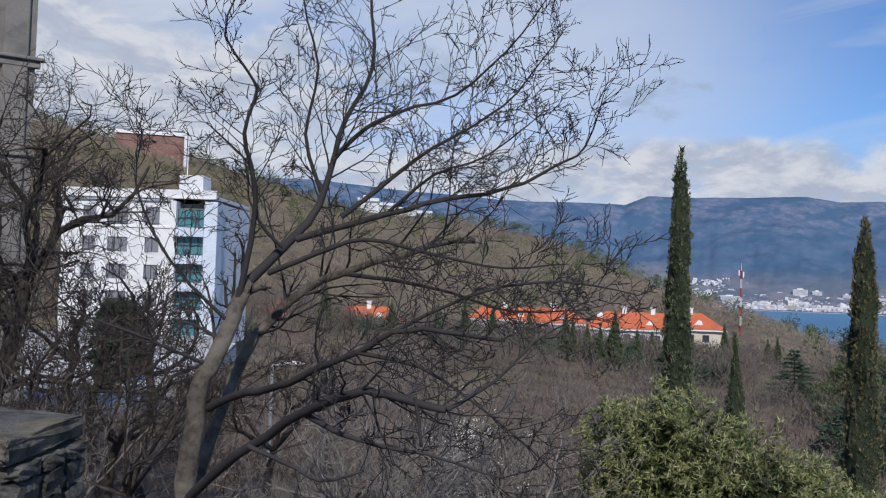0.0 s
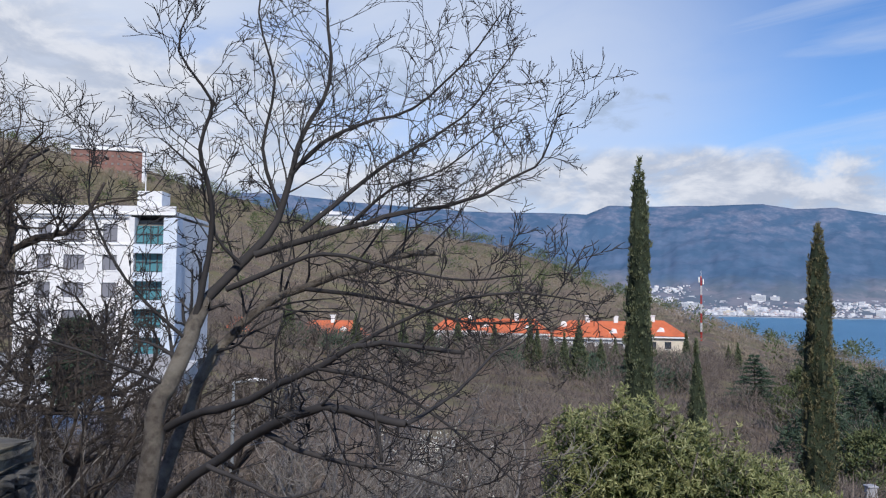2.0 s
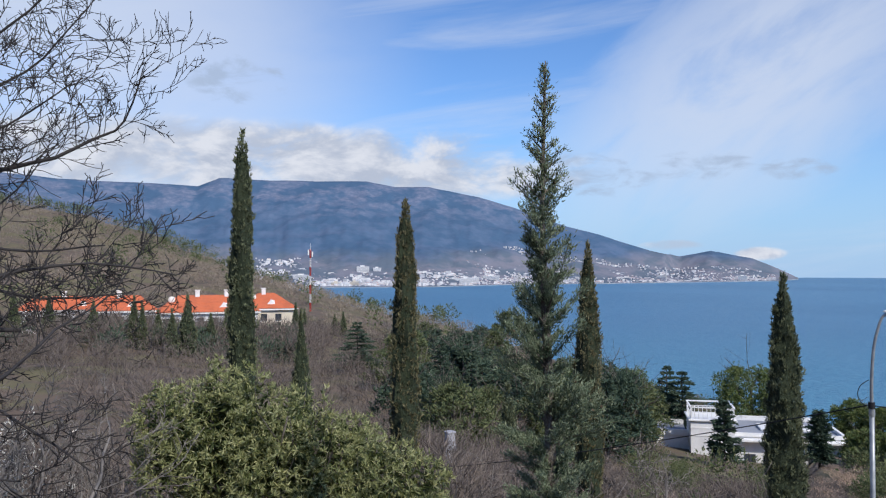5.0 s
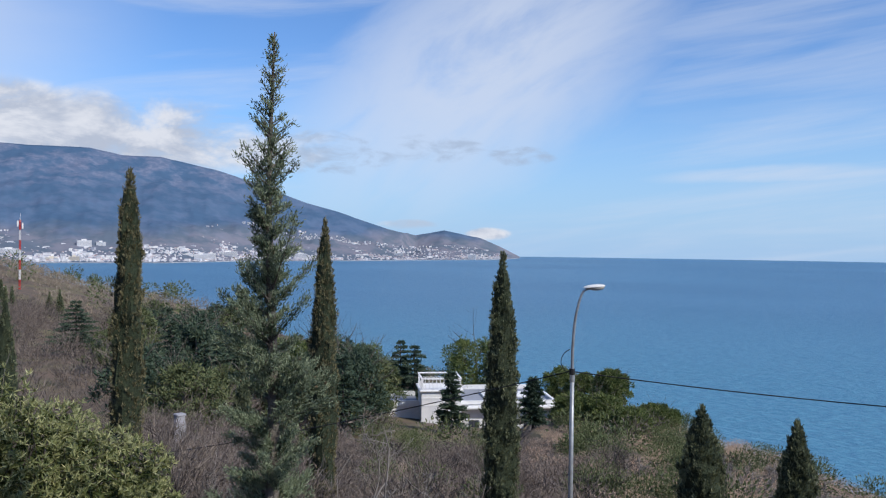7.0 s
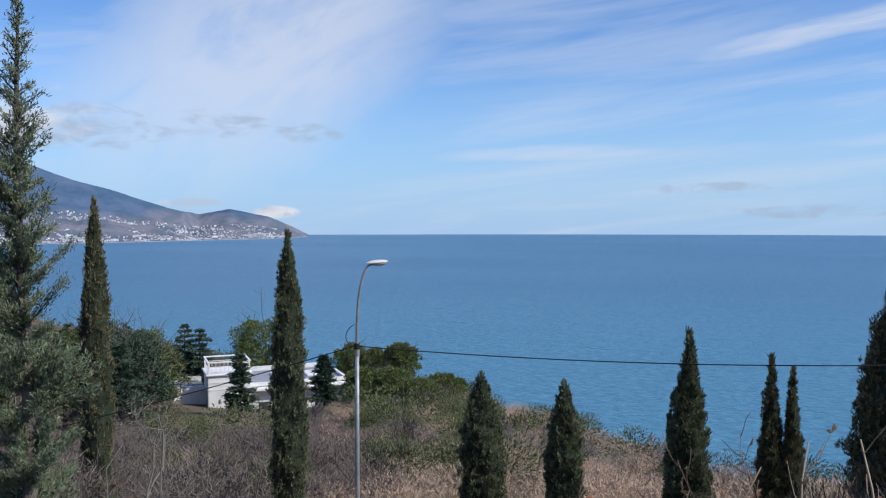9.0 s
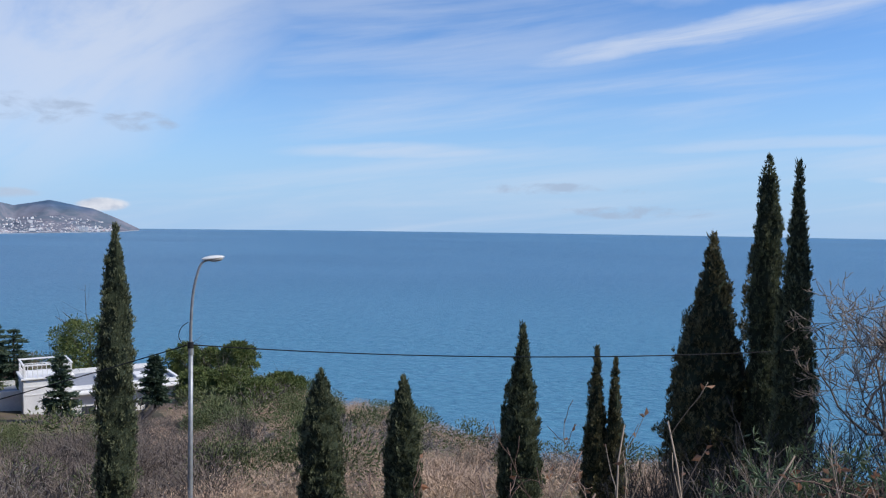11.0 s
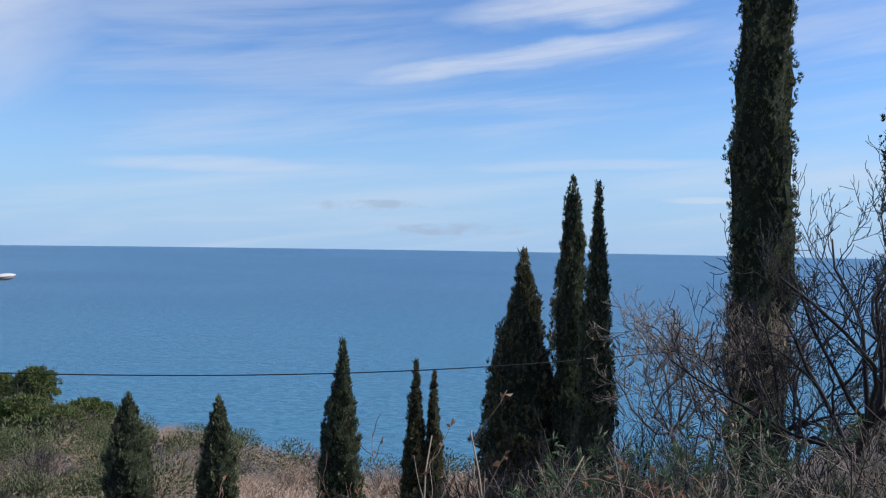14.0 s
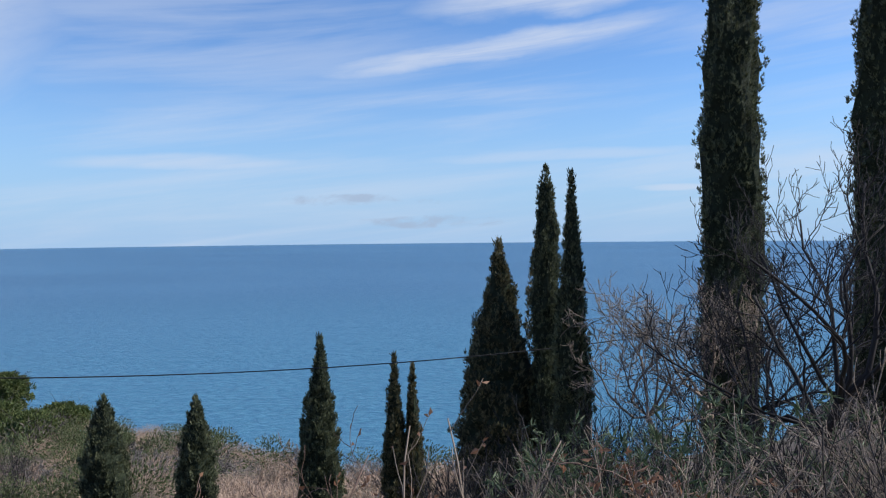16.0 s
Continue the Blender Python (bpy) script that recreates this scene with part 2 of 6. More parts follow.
# lighter copy of the twigs, with sunlight painted into the grey
M_TWIG_GREY = material("grey_twigs_painted_sunlit", (0.165, 0.150, 0.140), (0.100, 0.090, 0.085), 3.0, 0.85, island=(0.26, 0.24, 0.22))
M_TWIG_PALE = material("pale_dry_twigs", (0.281, 0.225, 0.179), (0.179, 0.140, 0.112), 3.0, 0.85, island=(0.382, 0.314, 0.247))
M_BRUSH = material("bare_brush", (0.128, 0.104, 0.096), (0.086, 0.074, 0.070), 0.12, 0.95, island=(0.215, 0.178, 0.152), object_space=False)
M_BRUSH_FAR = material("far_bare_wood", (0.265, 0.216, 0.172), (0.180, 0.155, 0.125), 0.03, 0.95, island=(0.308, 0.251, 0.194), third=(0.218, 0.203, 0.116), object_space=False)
M_RUSSET = material("russet_scrub", (0.44, 0.320, 0.240), (0.34, 0.275, 0.215), 0.22, 0.95, island=(0.58, 0.42, 0.31), object_space=False)
M_CYP = material("cypress_scales", (0.026, 0.041, 0.021), (0.180, 0.205, 0.115), 6.0, 0.75, island=(0.235, 0.255, 0.150), through_light=0.14, patch=(0.42, 0.64))
M_CYP_BROWN = material("cypress_scales_brown", (0.034, 0.040, 0.020), (0.205, 0.190, 0.100), 6.0, 0.75, island=(0.270, 0.245, 0.138), through_light=0.12, patch=(0.42, 0.64))
# dark tone of the inner body, stands in for shade between the tufts
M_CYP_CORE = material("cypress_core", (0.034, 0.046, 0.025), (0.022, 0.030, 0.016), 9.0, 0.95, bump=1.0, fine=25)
M_FIR = material("cypress_sprays_grey_green", (0.034, 0.064, 0.036), (0.175, 0.225, 0.140), 5.0, 0.7, island=(0.30, 0.345, 0.225), through_light=0.2)
M_CONE = material("cypress_cones", (0.20, 0.16, 0.10), (0.14, 0.10, 0.06), 30.0, 0.8, bump=0.5)
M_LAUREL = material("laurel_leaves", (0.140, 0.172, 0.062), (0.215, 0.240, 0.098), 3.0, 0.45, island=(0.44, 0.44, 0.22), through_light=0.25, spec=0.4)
# darker copy of the laurel leaves: the bush's inner shade is painted in
M_LAUREL_IN = material("laurel_leaves_shade_tone", (0.034, 0.055, 0.016), (0.05, 0.07, 0.02), 2.0, 0.6, island=(0.10, 0.11, 0.035), through_light=0.2)
M_PINE = material("pine_needles", (0.065, 0.104, 0.032), (0.090, 0.128, 0.043), 0.6, 0.8, island=(0.203, 0.232, 0.080), through_light=0.15)
M_CEDAR = material("cedar_needles", (0.036, 0.067, 0.045), (0.050, 0.084, 0.056), 0.6, 0.8, island=(0.098, 0.133, 0.087), through_light=0.12)
M_EVER = material("evergreen_mixed", (0.066, 0.094, 0.042), (0.100, 0.125, 0.054), 0.05, 0.85, island=(0.175, 0.190, 0.090), through_light=0.12, object_space=False)
M_OLEANDER = material("oleander_leaves", (0.077, 0.126, 0.056), (0.105, 0.154, 0.077), 3.0, 0.5, island=(0.210, 0.252, 0.140), through_light=0.2)
M_DRYLEAF = material("dry_oak_leaves", (0.23, 0.105, 0.055), (0.30, 0.16, 0.09), 9.0, 0.8, island=(0.42, 0.25, 0.16), through_light=0.3)
M_BLOSSOM = material("white_blossom", (0.75, 0.74, 0.68), (0.6, 0.6, 0.5), 9.0, 0.8, island=(0.85, 0.84, 0.80), through_light=0.3)
M_STONE = material("rough_limestone", (0.130, 0.126, 0.120), (0.062, 0.060, 0.057), 6.0, 0.9, bump=1.0, fine=40, third=(0.253, 0.218, 0.149), by_object=0.5)
M_MORTAR = material("old_mortar", (0.07, 0.066, 0.062), (0.05, 0.048, 0.045), 8.0, 0.95, bump=0.8)
M_WHITE = material("white_render", (0.74, 0.74, 0.75), (0.66, 0.66, 0.68), 0.5, 0.85, fine=8)
M_WHITE_TRIM = material("white_trim", (0.80, 0.80, 0.80), (0.74, 0.74, 0.74), 1.0, 0.8)
# pale blue for the bay's side and its balcony fronts
M_BAY = material("pale_blue_bay", (0.60, 0.66, 0.75), (0.54, 0.60, 0.69), 0.5, 0.8)
M_CREAM = material("cream_render", (0.66, 0.59, 0.48), (0.58, 0.51, 0.42), 0.4, 0.85)
M_GREYWALL = material("weathered_grey_plaster", (0.20, 0.19, 0.18), (0.14, 0.135, 0.13), 0.8, 0.9, fine=12, third=(0.25, 0.235, 0.21))
M_BRICK = material("dull_red_facade", (0.26, 0.14, 0.115), (0.20, 0.11, 0.095), 0.1, 0.9, fine=1.0)
M_ROOF = material("orange_roof_tiles", (0.560, 0.140, 0.062), (0.400, 0.098, 0.048), 0.45, 0.75, fine=4.0, island=(0.640, 0.200, 0.095))
M_FLAT = material("grey_roof_felt", (0.30, 0.32, 0.37), (0.24, 0.26, 0.30), 0.3, 0.8)
M_CONCRETE = material("pale_concrete", (0.36, 0.36, 0.39), (0.29, 0.29, 0.31), 0.15, 0.9, fine=3.0)
M_PAVE = material("bright_paving", (0.60, 0.60, 0.60), (0.48, 0.48, 0.49), 0.2, 0.9, fine=3.0, third=(0.40, 0.39, 0.38))
M_STEEL = material("galvanised_steel", (0.36, 0.38, 0.40), (0.28, 0.30, 0.32), 5.0, 0.5, metal=0.5, fine=40)
M_LAMP_TOP = material("white_lamp_shell", (0.78, 0.78, 0.77), (0.70, 0.70, 0.69), 12.0, 0.45)
M_LAMP_GLASS = material("frosted_lamp_glass", (0.42, 0.43, 0.42), None, 8.0, 0.3)
M_CABLE = material("black_cable", (0.02, 0.02, 0.022), None, 8.0, 0.6)
M_RED = material("red_mast_paint", (0.55, 0.045, 0.035), (0.45, 0.04, 0.035), 0.5, 0.6)
M_PAINT_WHITE = material("white_mast_paint", (0.78, 0.76, 0.74), None, 0.5, 0.6)
M_CITY = material("town_render", (0.60, 0.60, 0.63), (0.40, 0.41, 0.46), 0.02, 0.9, island=(0.80, 0.78, 0.76), object_space=False)
M_TOWNROOF = material("town_roofs", (0.34, 0.28, 0.30), (0.30, 0.32, 0.38), 0.02, 0.9, island=(0.42, 0.25, 0.22), object_space=False)
M_FRAME = material("dark_window_frames", (0.07, 0.075, 0.085), None, 5.0, 0.5)


def glass_material(name, tint, rough=0.08):
    m = bpy.data.materials.new(name)
    m.use_nodes = True
    node, put, math_, noise_, mix, smooth, vec = nodes_of(m.node_tree)
    p = node("ShaderNodeBsdfPrincipled")
    put(p, "Base Color", rgb(*tint))
    put(p, "Roughness", rough)
    put(p, "Specular IOR Level", 0.6)
    o = node("ShaderNodeOutputMaterial")
    put(o, 0, p.outputs[0])
    return m


M_GLASS = glass_material("window_glass", (0.045, 0.055, 0.07))
# lighter, slightly rougher grey for the apartment windows
M_GLASS_PALE = glass_material("pale_window_glass", (0.21, 0.215, 0.25), 0.15)
M_GLASS_TEAL = glass_material("teal_balcony_glass", (0.08, 0.22, 0.26))

# ------------------------------------------------------------------ mesh helpers
def mesh_object(name, verts, faces, mat, parent=None, label="", smooth_faces=False, faces_mat=None, mats=()):
    me = bpy.data.meshes.new(name)
    me.from_pydata(verts if isinstance(verts, list) else verts.tolist(), [], faces if isinstance(faces, list) else faces.tolist())
    me.materials.append(mat)
    for m in mats:
        me.materials.append(m)
    if faces_mat is not None:
        me.polygons.foreach_set("material_index", faces_mat)
    if smooth_faces:
        me.polygons.foreach_set("use_smooth", [True] * len(me.polygons))
    me.update()
    ob = new(name, me)
    if parent:
        ob.parent = parent
    if label:
        tagged(ob, label)
    return ob


def part(name, bm, mat, parent=None, label=""):
    me = bpy.data.meshes.new(name)
    bm.to_mesh(me)
    bm.free()
    me.materials.append(mat)
    ob = new(name, me)
    if parent:
        ob.parent = parent
    if label:
        tagged(ob, label)
    return ob


def thing(name, x, y, z, label, category, group="", turn=0.0, kind=""):
    e = new(name)
    e.empty_display_size = 0.2
    e.matrix_basis = pose(x, y, z, 0, 0, turn)
    return tagged(e, label, category, group, kind)


def box_bm(lo, hi, bevel=0.0, bm=None):
    own = bm is None
    bm = bm or bmesh.new()
    made = bmesh.ops.create_cube(bm, size=1.0)["verts"]
    lo, hi = Vector(lo), Vector(hi)
    for v in made:
        v.co = Vector([lo[i] + (v.co[i] + 0.5) * (hi[i] - lo[i]) for i in range(3)])
    if bevel:
        es = list({e for v in made for e in v.link_edges})
        bmesh.ops.bevel(bm, geom=es, offset=bevel, segments=1, affect="EDGES")
    return bm


def cyl_bm(p, q, r0, r1, sides=10, bm=None):
    bm = bm or bmesh.new()
    p, q = Vector(p), Vector(q)
    m = Matrix.Translation((p + q) / 2) @ (q - p).to_track_quat("Z", "Y").to_matrix().to_4x4()
    bmesh.ops.create_cone(bm, cap_ends=True, segments=sides, radius1=r0, radius2=r1, depth=(q - p).length, matrix=m)
    return bm


# ------------------------------------------------------------------ the lie of the land
SEA_Z = -68.4
AZ = [-180, -60, -40, -20, -7, 0, 7, 13, 19, 26, 32, 42, 50, 60, 73, 80, 90, 110, 140, 180]
H6 = [1, 0, -.6, -.8, -1.2, -1.2, -1.2, -1.2, -1.2, -1.2, -1.2, -1.2, -1.2, -1.2, -1.2, -1.2, -1.2, -1, 0, 1]
H16 = [3, 0, -3, -3.2, -4, -4.5, -4.8, -5, -5, -5, -5, -5, -5.2, -5.2, -5, -5, -4.6, -3.4, 0, 3]
H30 = [6, 0, -6.3, -6.3, -7, -8, -8, -8, -8.5, -8.5, -8.5, -8.5, -8.8, -8.8, -9, -9, -8.5, -6, 0, 6]
H60 = [12, 2, -6.8, -6.8, -10, -12, -13, -13, -14, -14, -14.5, -15, -15.5, -15, -16, -18, -18, -14, 0, 12]
H100 = [20, 6, -7, -7.2, -12, -14, -15, -16, -17, -18.5, -20, -21.5, -22, -20.5, -27, -36, -38, -30, 0, 20]
H220 = [50, 30, 4, 2, -10, -12.5, -13, -14.5, -17, -23, -26, -40, -60, -75, -85, -85, -85, -80, 0, 50]
BROW = [700, 650, 600, 600, 600, 600, 560, 520, 460, 400, 300, 180, 135, 106, 88, 78, 72, 75, 300, 700]
HB = [150, 130, 106, 86, 52, 45, 22, 5, -12, -27, -29, -24, -23.5, -20, -21.5, -23, -21, -18, -10, 150]


def ground_z(x, y, rough=True):
    x, y = np.asarray(x, float), np.asarray(y, float)
    a, d = np.degrees(np.arctan2(x, y)), np.hypot(x, y)
    c = [np.interp(a, AZ, t) for t in (H6, H16, H30, H60, H100, H220, BROW, HB)]
    b, hb = c[6], c[7]
    z = np.zeros_like(d)
    knots = [(6.0, c[0]), (16.0, c[1]), (30.0, c[2]), (60.0, c[3])]
    prev_d, prev_z = np.zeros_like(d), np.zeros_like(d)
    steps = [(np.full_like(d, k), h) for k, h in knots]
    steps.append((np.where(b > 125, 100.0, 60.01), np.where(b > 125, c[4], c[3])))
    steps.append((np.where(b > 270, 220.0, np.where(b > 125, 100.01, 60.02)), np.where(b > 270, c[5], np.where(b > 125, c[4], c[3]))))
    steps.append((b, hb))
    for dk, hk in steps:
        t = np.clip((d - prev_d) / np.maximum(dk - prev_d, 1e-6), 0, 1)
        z = np.where(d > prev_d, prev_z + (hk - prev_z) * t, z)
        prev_d, prev_z = dk, hk
    z = np.where(d > b, hb - (d - b) * np.where(b < 170, 0.75, 0.45), z)
    if rough:
        w = np.clip(d / 60, 0, 1)
        z = z + w * (0.5 * np.sin(x * 0.13 + 1.3 * np.sin(y * 0.07)) + 0.5 * np.sin(y * 0.11 + 1.7 * np.sin(x * 0.05)))
        w2 = np.clip((d - 150) / 250, 0, 1)
        z = z + w2 * (4 * np.sin(x * 0.021 + 1.1 * np.sin(y * 0.017)) + 3 * np.sin(y * 0.023 + x * 0.011))
    return np.maximum(z, -90.0)


def gz(x, y):
    return float(ground_z(x, y))


def at(az_deg, d):
    return d * math.sin(radians(az_deg)), d * math.cos(radians(az_deg))


def build_ground():
    angles = np.concatenate([np.arange(-180, -40, 5.0), np.arange(-40, 125, 0.75), np.arange(125, 180, 5.0)])
    rings = np.concatenate([[0.4, 1.5], np.geomspace(3, 1200, 130)])
    A, D = np.meshgrid(np.radians(angles), rings)
    X, Y = D * np.sin(A), D * np.cos(A)
    Z = ground_z(X, Y)
    n, m = len(rings), len(angles)
    verts = np.c_[X.ravel(), Y.ravel(), Z.ravel()]
    i, j = np.meshgrid(np.arange(n - 1), np.arange(m), indexing="ij")
    j2 = (j + 1) % m
    faces = np.c_[(i * m + j).ravel(), ((i + 1) * m + j).ravel(), ((i + 1) * m + j2).ravel(), (i * m + j2).ravel()]
    centre = len(verts)
    verts = np.vstack([verts, [[0, 0, 0]]])
    faces = faces.tolist() + [[centre, k, (k + 1) % m] for k in range(m)]
    ob = mesh_object("ground", verts, faces, M_GROUND, smooth_faces=True)
    tagged(ob, "brown leaf-strewn hillside falling steeply to the sea", "ground", kind="structure")


build_ground()


def build_sea():
    angles = np.radians(np.arange(0, 360, 2.0))
    rings = np.array([60, 150, 300, 600, 1200, 2400, 3600, 4800.0])
    A, D = np.meshgrid(angles, rings)
    m = len(angles)
    verts = np.c_[(D * np.sin(A)).ravel(), (D * np.cos(A)).ravel(), np.full(A.size, SEA_Z)].tolist()
    faces = [[i * m + j, (i + 1) * m + j, (i + 1) * m + (j + 1) % m, i * m + (j + 1) % m] for i in range(len(rings) - 1) for j in range(m)]
    faces.append(list(range(m)))
    ob = mesh_object("sea", verts, faces, M_SEA)
    tagged(ob, "calm blue sea with fine ripples reaching the horizon", "sea", kind="structure")


build_sea()

# far mountains: crest elevation in degrees by azimuth, seen from the terrace
CREST_AZ = [-45, -10, 3, 8, 11.6, 13.1, 19.6, 23.2, 25.2, 27.6, 31.2, 34, 37.2, 39.6, 43, 45, 47, 49.6, 51.3, 52.4]
CREST_EL = [6.6, 6.6, 5.7, 5.6, 5.4, 6.05, 5.95, 6.0, 5.6, 5.6, 4.85, 4.0, 2.8, 2.15, 1.05, 0.6, 0.95, 0.45, -0.25, -0.8]


def shore_d(a):
    return np.interp(a, [-45, 20, 28, 33, 41, 48, 51.2, 52.4], [2650, 2670, 2680, 2960, 3190, 3560, 3800, 4250])


def crest_d(a):
    return np.interp(a, [-45, 30, 44, 45, 52.4], [4300, 4300, 4100, 4450, 4330])


def far_z(a, d):
    """Height of the far land at azimuth a (degrees) and distance d."""
    s, c = shore_d(a), crest_d(a)
    top = EYE + np.tan(np.radians(np.interp(a, CREST_AZ, CREST_EL))) * c
    u = np.clip((d - s) / (c - s), 0, 1.2)
    base = SEA_Z + 3
    z = base + (top - base) * np.where(u < 1, u ** 1.55, 1 - (u - 1) * 1.5)
    w = np.sin(np.clip(u, 0, 1) * math.pi)
    gul = np.sin(a * 2.1 + 0.8 * np.sin(d * 0.004)) * 0.5 + np.sin(a * 4.7 + d * 0.0035) * 0.3 + np.sin(a * 9.3 - d * 0.005) * 0.2
    return z + w * gul * (top - base) * 0.012


def build_mountains():
    angles = np.arange(-45, 52.41, 0.2)
    us = np.concatenate([[-0.02, 0.0], np.linspace(0.012, 1.0, 64), [1.08, 1.18]])
    A, U = np.meshgrid(angles, us)
    s, c = shore_d(A), crest_d(A)
    D = s + (c - s) * U
    Z = far_z(A, D)
    Z = np.where(U < -0.01, SEA_Z - 6, np.where(U < 0.005, SEA_Z + 1.0, Z))
    rng = np.random.default_rng(5)
    Z = Z + np.where((U > 0.25) & (U < 0.97), rng.normal(0, 1.6, Z.shape), 0)
    X, Y = D * np.sin(np.radians(A)), D * np.cos(np.radians(A))
    folds = np.array([noise.fractal(Vector((x / 520, y / 520, 2.0)), 0.8, 2.2, 6) for x, y in zip(X.ravel(), Y.ravel())]).reshape(X.shape)
    Z = Z + folds * 46 * np.clip((U - 0.10) * 3, 0, 1) * np.clip((1.02 - U) * 6, 0.12, 1)
    verts = np.c_[X.ravel(), Y.ravel(), Z.ravel()]
    n, m = A.shape
    i, j = np.meshgrid(np.arange(n - 1), np.arange(m - 1), indexing="ij")
    faces = np.c_[(i * m + j).ravel(), (i * m + j + 1).ravel(), ((i + 1) * m + j + 1).ravel(), ((i + 1) * m + j).ravel()]
    mid_u = U[:-1, :-1].ravel()
    mat = np.where(mid_u < 0.0, 1, 0)
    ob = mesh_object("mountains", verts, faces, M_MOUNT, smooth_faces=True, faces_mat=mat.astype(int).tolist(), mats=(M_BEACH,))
    tagged(ob, "wooded mountains behind the bay, haze painted in as blue tint", "mountains", kind="structure")


build_mountains()


# ------------------------------------------------------------------ the town across the bay
def town_box(verts, faces, mats, x, y, z, w, d, h, turn, roof):
    b = len(verts)
    c, s = math.cos(turn), math.sin(turn)
    for dx, dy in ((-1, -1), (1, -1), (1, 1), (-1, 1)):
        px, py = x + (dx * w * c - dy * d * s) / 2, y + (dx * w * s + dy * d * c) / 2
        verts.append((px, py, z - 2.5))
        verts.append((px, py, z + h))
    for k in range(4):
        n = (k + 1) % 4
        faces.append((b + 2 * k, b + 2 * n, b + 2 * n + 1, b + 2 * k + 1))
        mats.append(0)
    if roof:
        e = 0.15
        verts.append((x - w * 0.3 * c, y - w * 0.3 * s, z + h + d * 0.35))
        verts.append((x + w * 0.3 * c, y + w * 0.3 * s, z + h + d * 0.35))
        r0, r1 = len(verts) - 2, len(verts) - 1
        faces.extend([(b + 1, b + 3, r1, r0), (b + 5, b + 7, r0, r1), (b + 3, b + 5, r1), (b + 7, b + 1, r0)])
        mats.extend([1] * 4)
    else:
        faces.append((b + 1, b + 3, b + 5, b + 7))
        mats.append(0)


def build_town():
    rnd = random.Random(11)
    verts, faces, mats = [], [], []
    count = 0
    while count < 4600:
        a = rnd.uniform(15.5, 51.0)
        u = 0.012 + rnd.random() ** 1.5 * float(np.interp(a, [15, 29, 33, 51], [0.32, 0.36, 0.55, 0.6]))
        patch = noise.noise(Vector((a * 0.55, u * 9, 0.0))) + 0.5 * noise.noise(Vector((a * 1.7, u * 22, 3.0)))
        if patch < -0.02 + (0.10 if a > 33 else 0.0) + u * 0.35 and rnd.random() < 0.86:
            continue
        s, c = float(shore_d(a)), float(crest_d(a))
        d = s + (c - s) * u
        x, y = at(a, d)
        z = float(far_z(a, d))
        big = rnd.random() < (0.14 if a < 30 else 0.05)
        if big:
            w, dd, h = rnd.uniform(8, 19), rnd.uniform(6, 9), rnd.uniform(4, 9)
        else:
            w, dd, h = rnd.uniform(3.2, 7.5), rnd.uniform(3, 5.5), rnd.uniform(1.6, 3.6)
        town_box(verts, faces, mats, x, y, z, w, dd, h, rnd.gauss(-radians(a), 0.4), not big and rnd.random() < 0.4)
        count += 1
    ob = mesh_object("town", verts, faces, M_CITY, faces_mat=mats, mats=(M_TOWNROOF,))
    tagged(ob, "pale seaside town of many small houses and blocks", "town", kind="stuff")


build_town()


def hotel(a, u, w, dpt, h, floors, mat, label, bays=6):
    """A long slab hotel of the far town with its balcony bands."""
    s, c = float(shore_d(a)), float(crest_d(a))
    d = s + (c - s) * u
    x, y = at(a, d)
    e = thing("hotel", x, y, float(far_z(a, d)) - 1.5, label, "hotel", "hotels of the far town", -a)
    part("wall", box_bm((-w / 2, -dpt / 2, -4), (w / 2, dpt / 2, h)), mat, e)
    fh = h / floors
    for k in range(floors):
        part("balcony", box_bm((-w / 2 * 0.97, -dpt / 2 - 1.2, k * fh + fh * 0.35), (w / 2 * 0.97, -dpt / 2 - 0.05, k * fh + fh * 0.55)), M_FLAT, e)
    part("roof", box_bm((-w * 0.2, -dpt * 0.3, h), (w * 0.15, dpt * 0.3, h + 4)), mat, e)


hotel(22.9, 0.20, 46, 16, 26, 8, M_CITY, "tall white hotel block on the town hill")
hotel(23.9, 0.21, 30, 16, 18, 6, M_CITY, "white hotel block on the town hill")
hotel(25.6, 0.20, 24, 14, 14, 5, M_CITY, "white tower block in the far town")
hotel(18.6, 0.13, 60, 16, 15, 6, M_CITY, "long pale apartment slab in the far town")
hotel(21.0, 0.03, 34, 14, 12, 4, M_CREAM, "cream seafront hotel in the far town")
hotel(22.3, 0.03, 30, 14, 14, 5, M_CREAM, "cream seafront block in the far town")
hotel(30.2, 0.03, 44, 16, 22, 7, M_CITY, "white seafront hotel with balcony bands")
hotel(30.9, 0.05, 26, 16, 22, 6, M_CITY, "white seafront hotel wing")
hotel(32.0, 0.12, 64, 16, 17, 6, M_CITY, "long pale slab hotel above the shore")
hotel(36.9, 0.06, 50, 16, 20, 6, M_CITY, "long white sanatorium on the far shore")
hotel(43.8, 0.22, 40, 16, 16, 6, M_CITY, "pale slab block on the far slope")
hotel(49.0, 0.03, 36, 16, 22, 6, M_CITY, "white hotel by the cape")

# ------------------------------------------------------------------ plant builders
def frames(dirs, rng):
    """Two unit vectors square to each direction."""
    r = rng.normal(size=dirs.shape)
    s = np.cross(dirs, r)
    s /= np.linalg.norm(s, axis=1, keepdims=True) + 1e-9
    return s, np.cross(s, dirs)


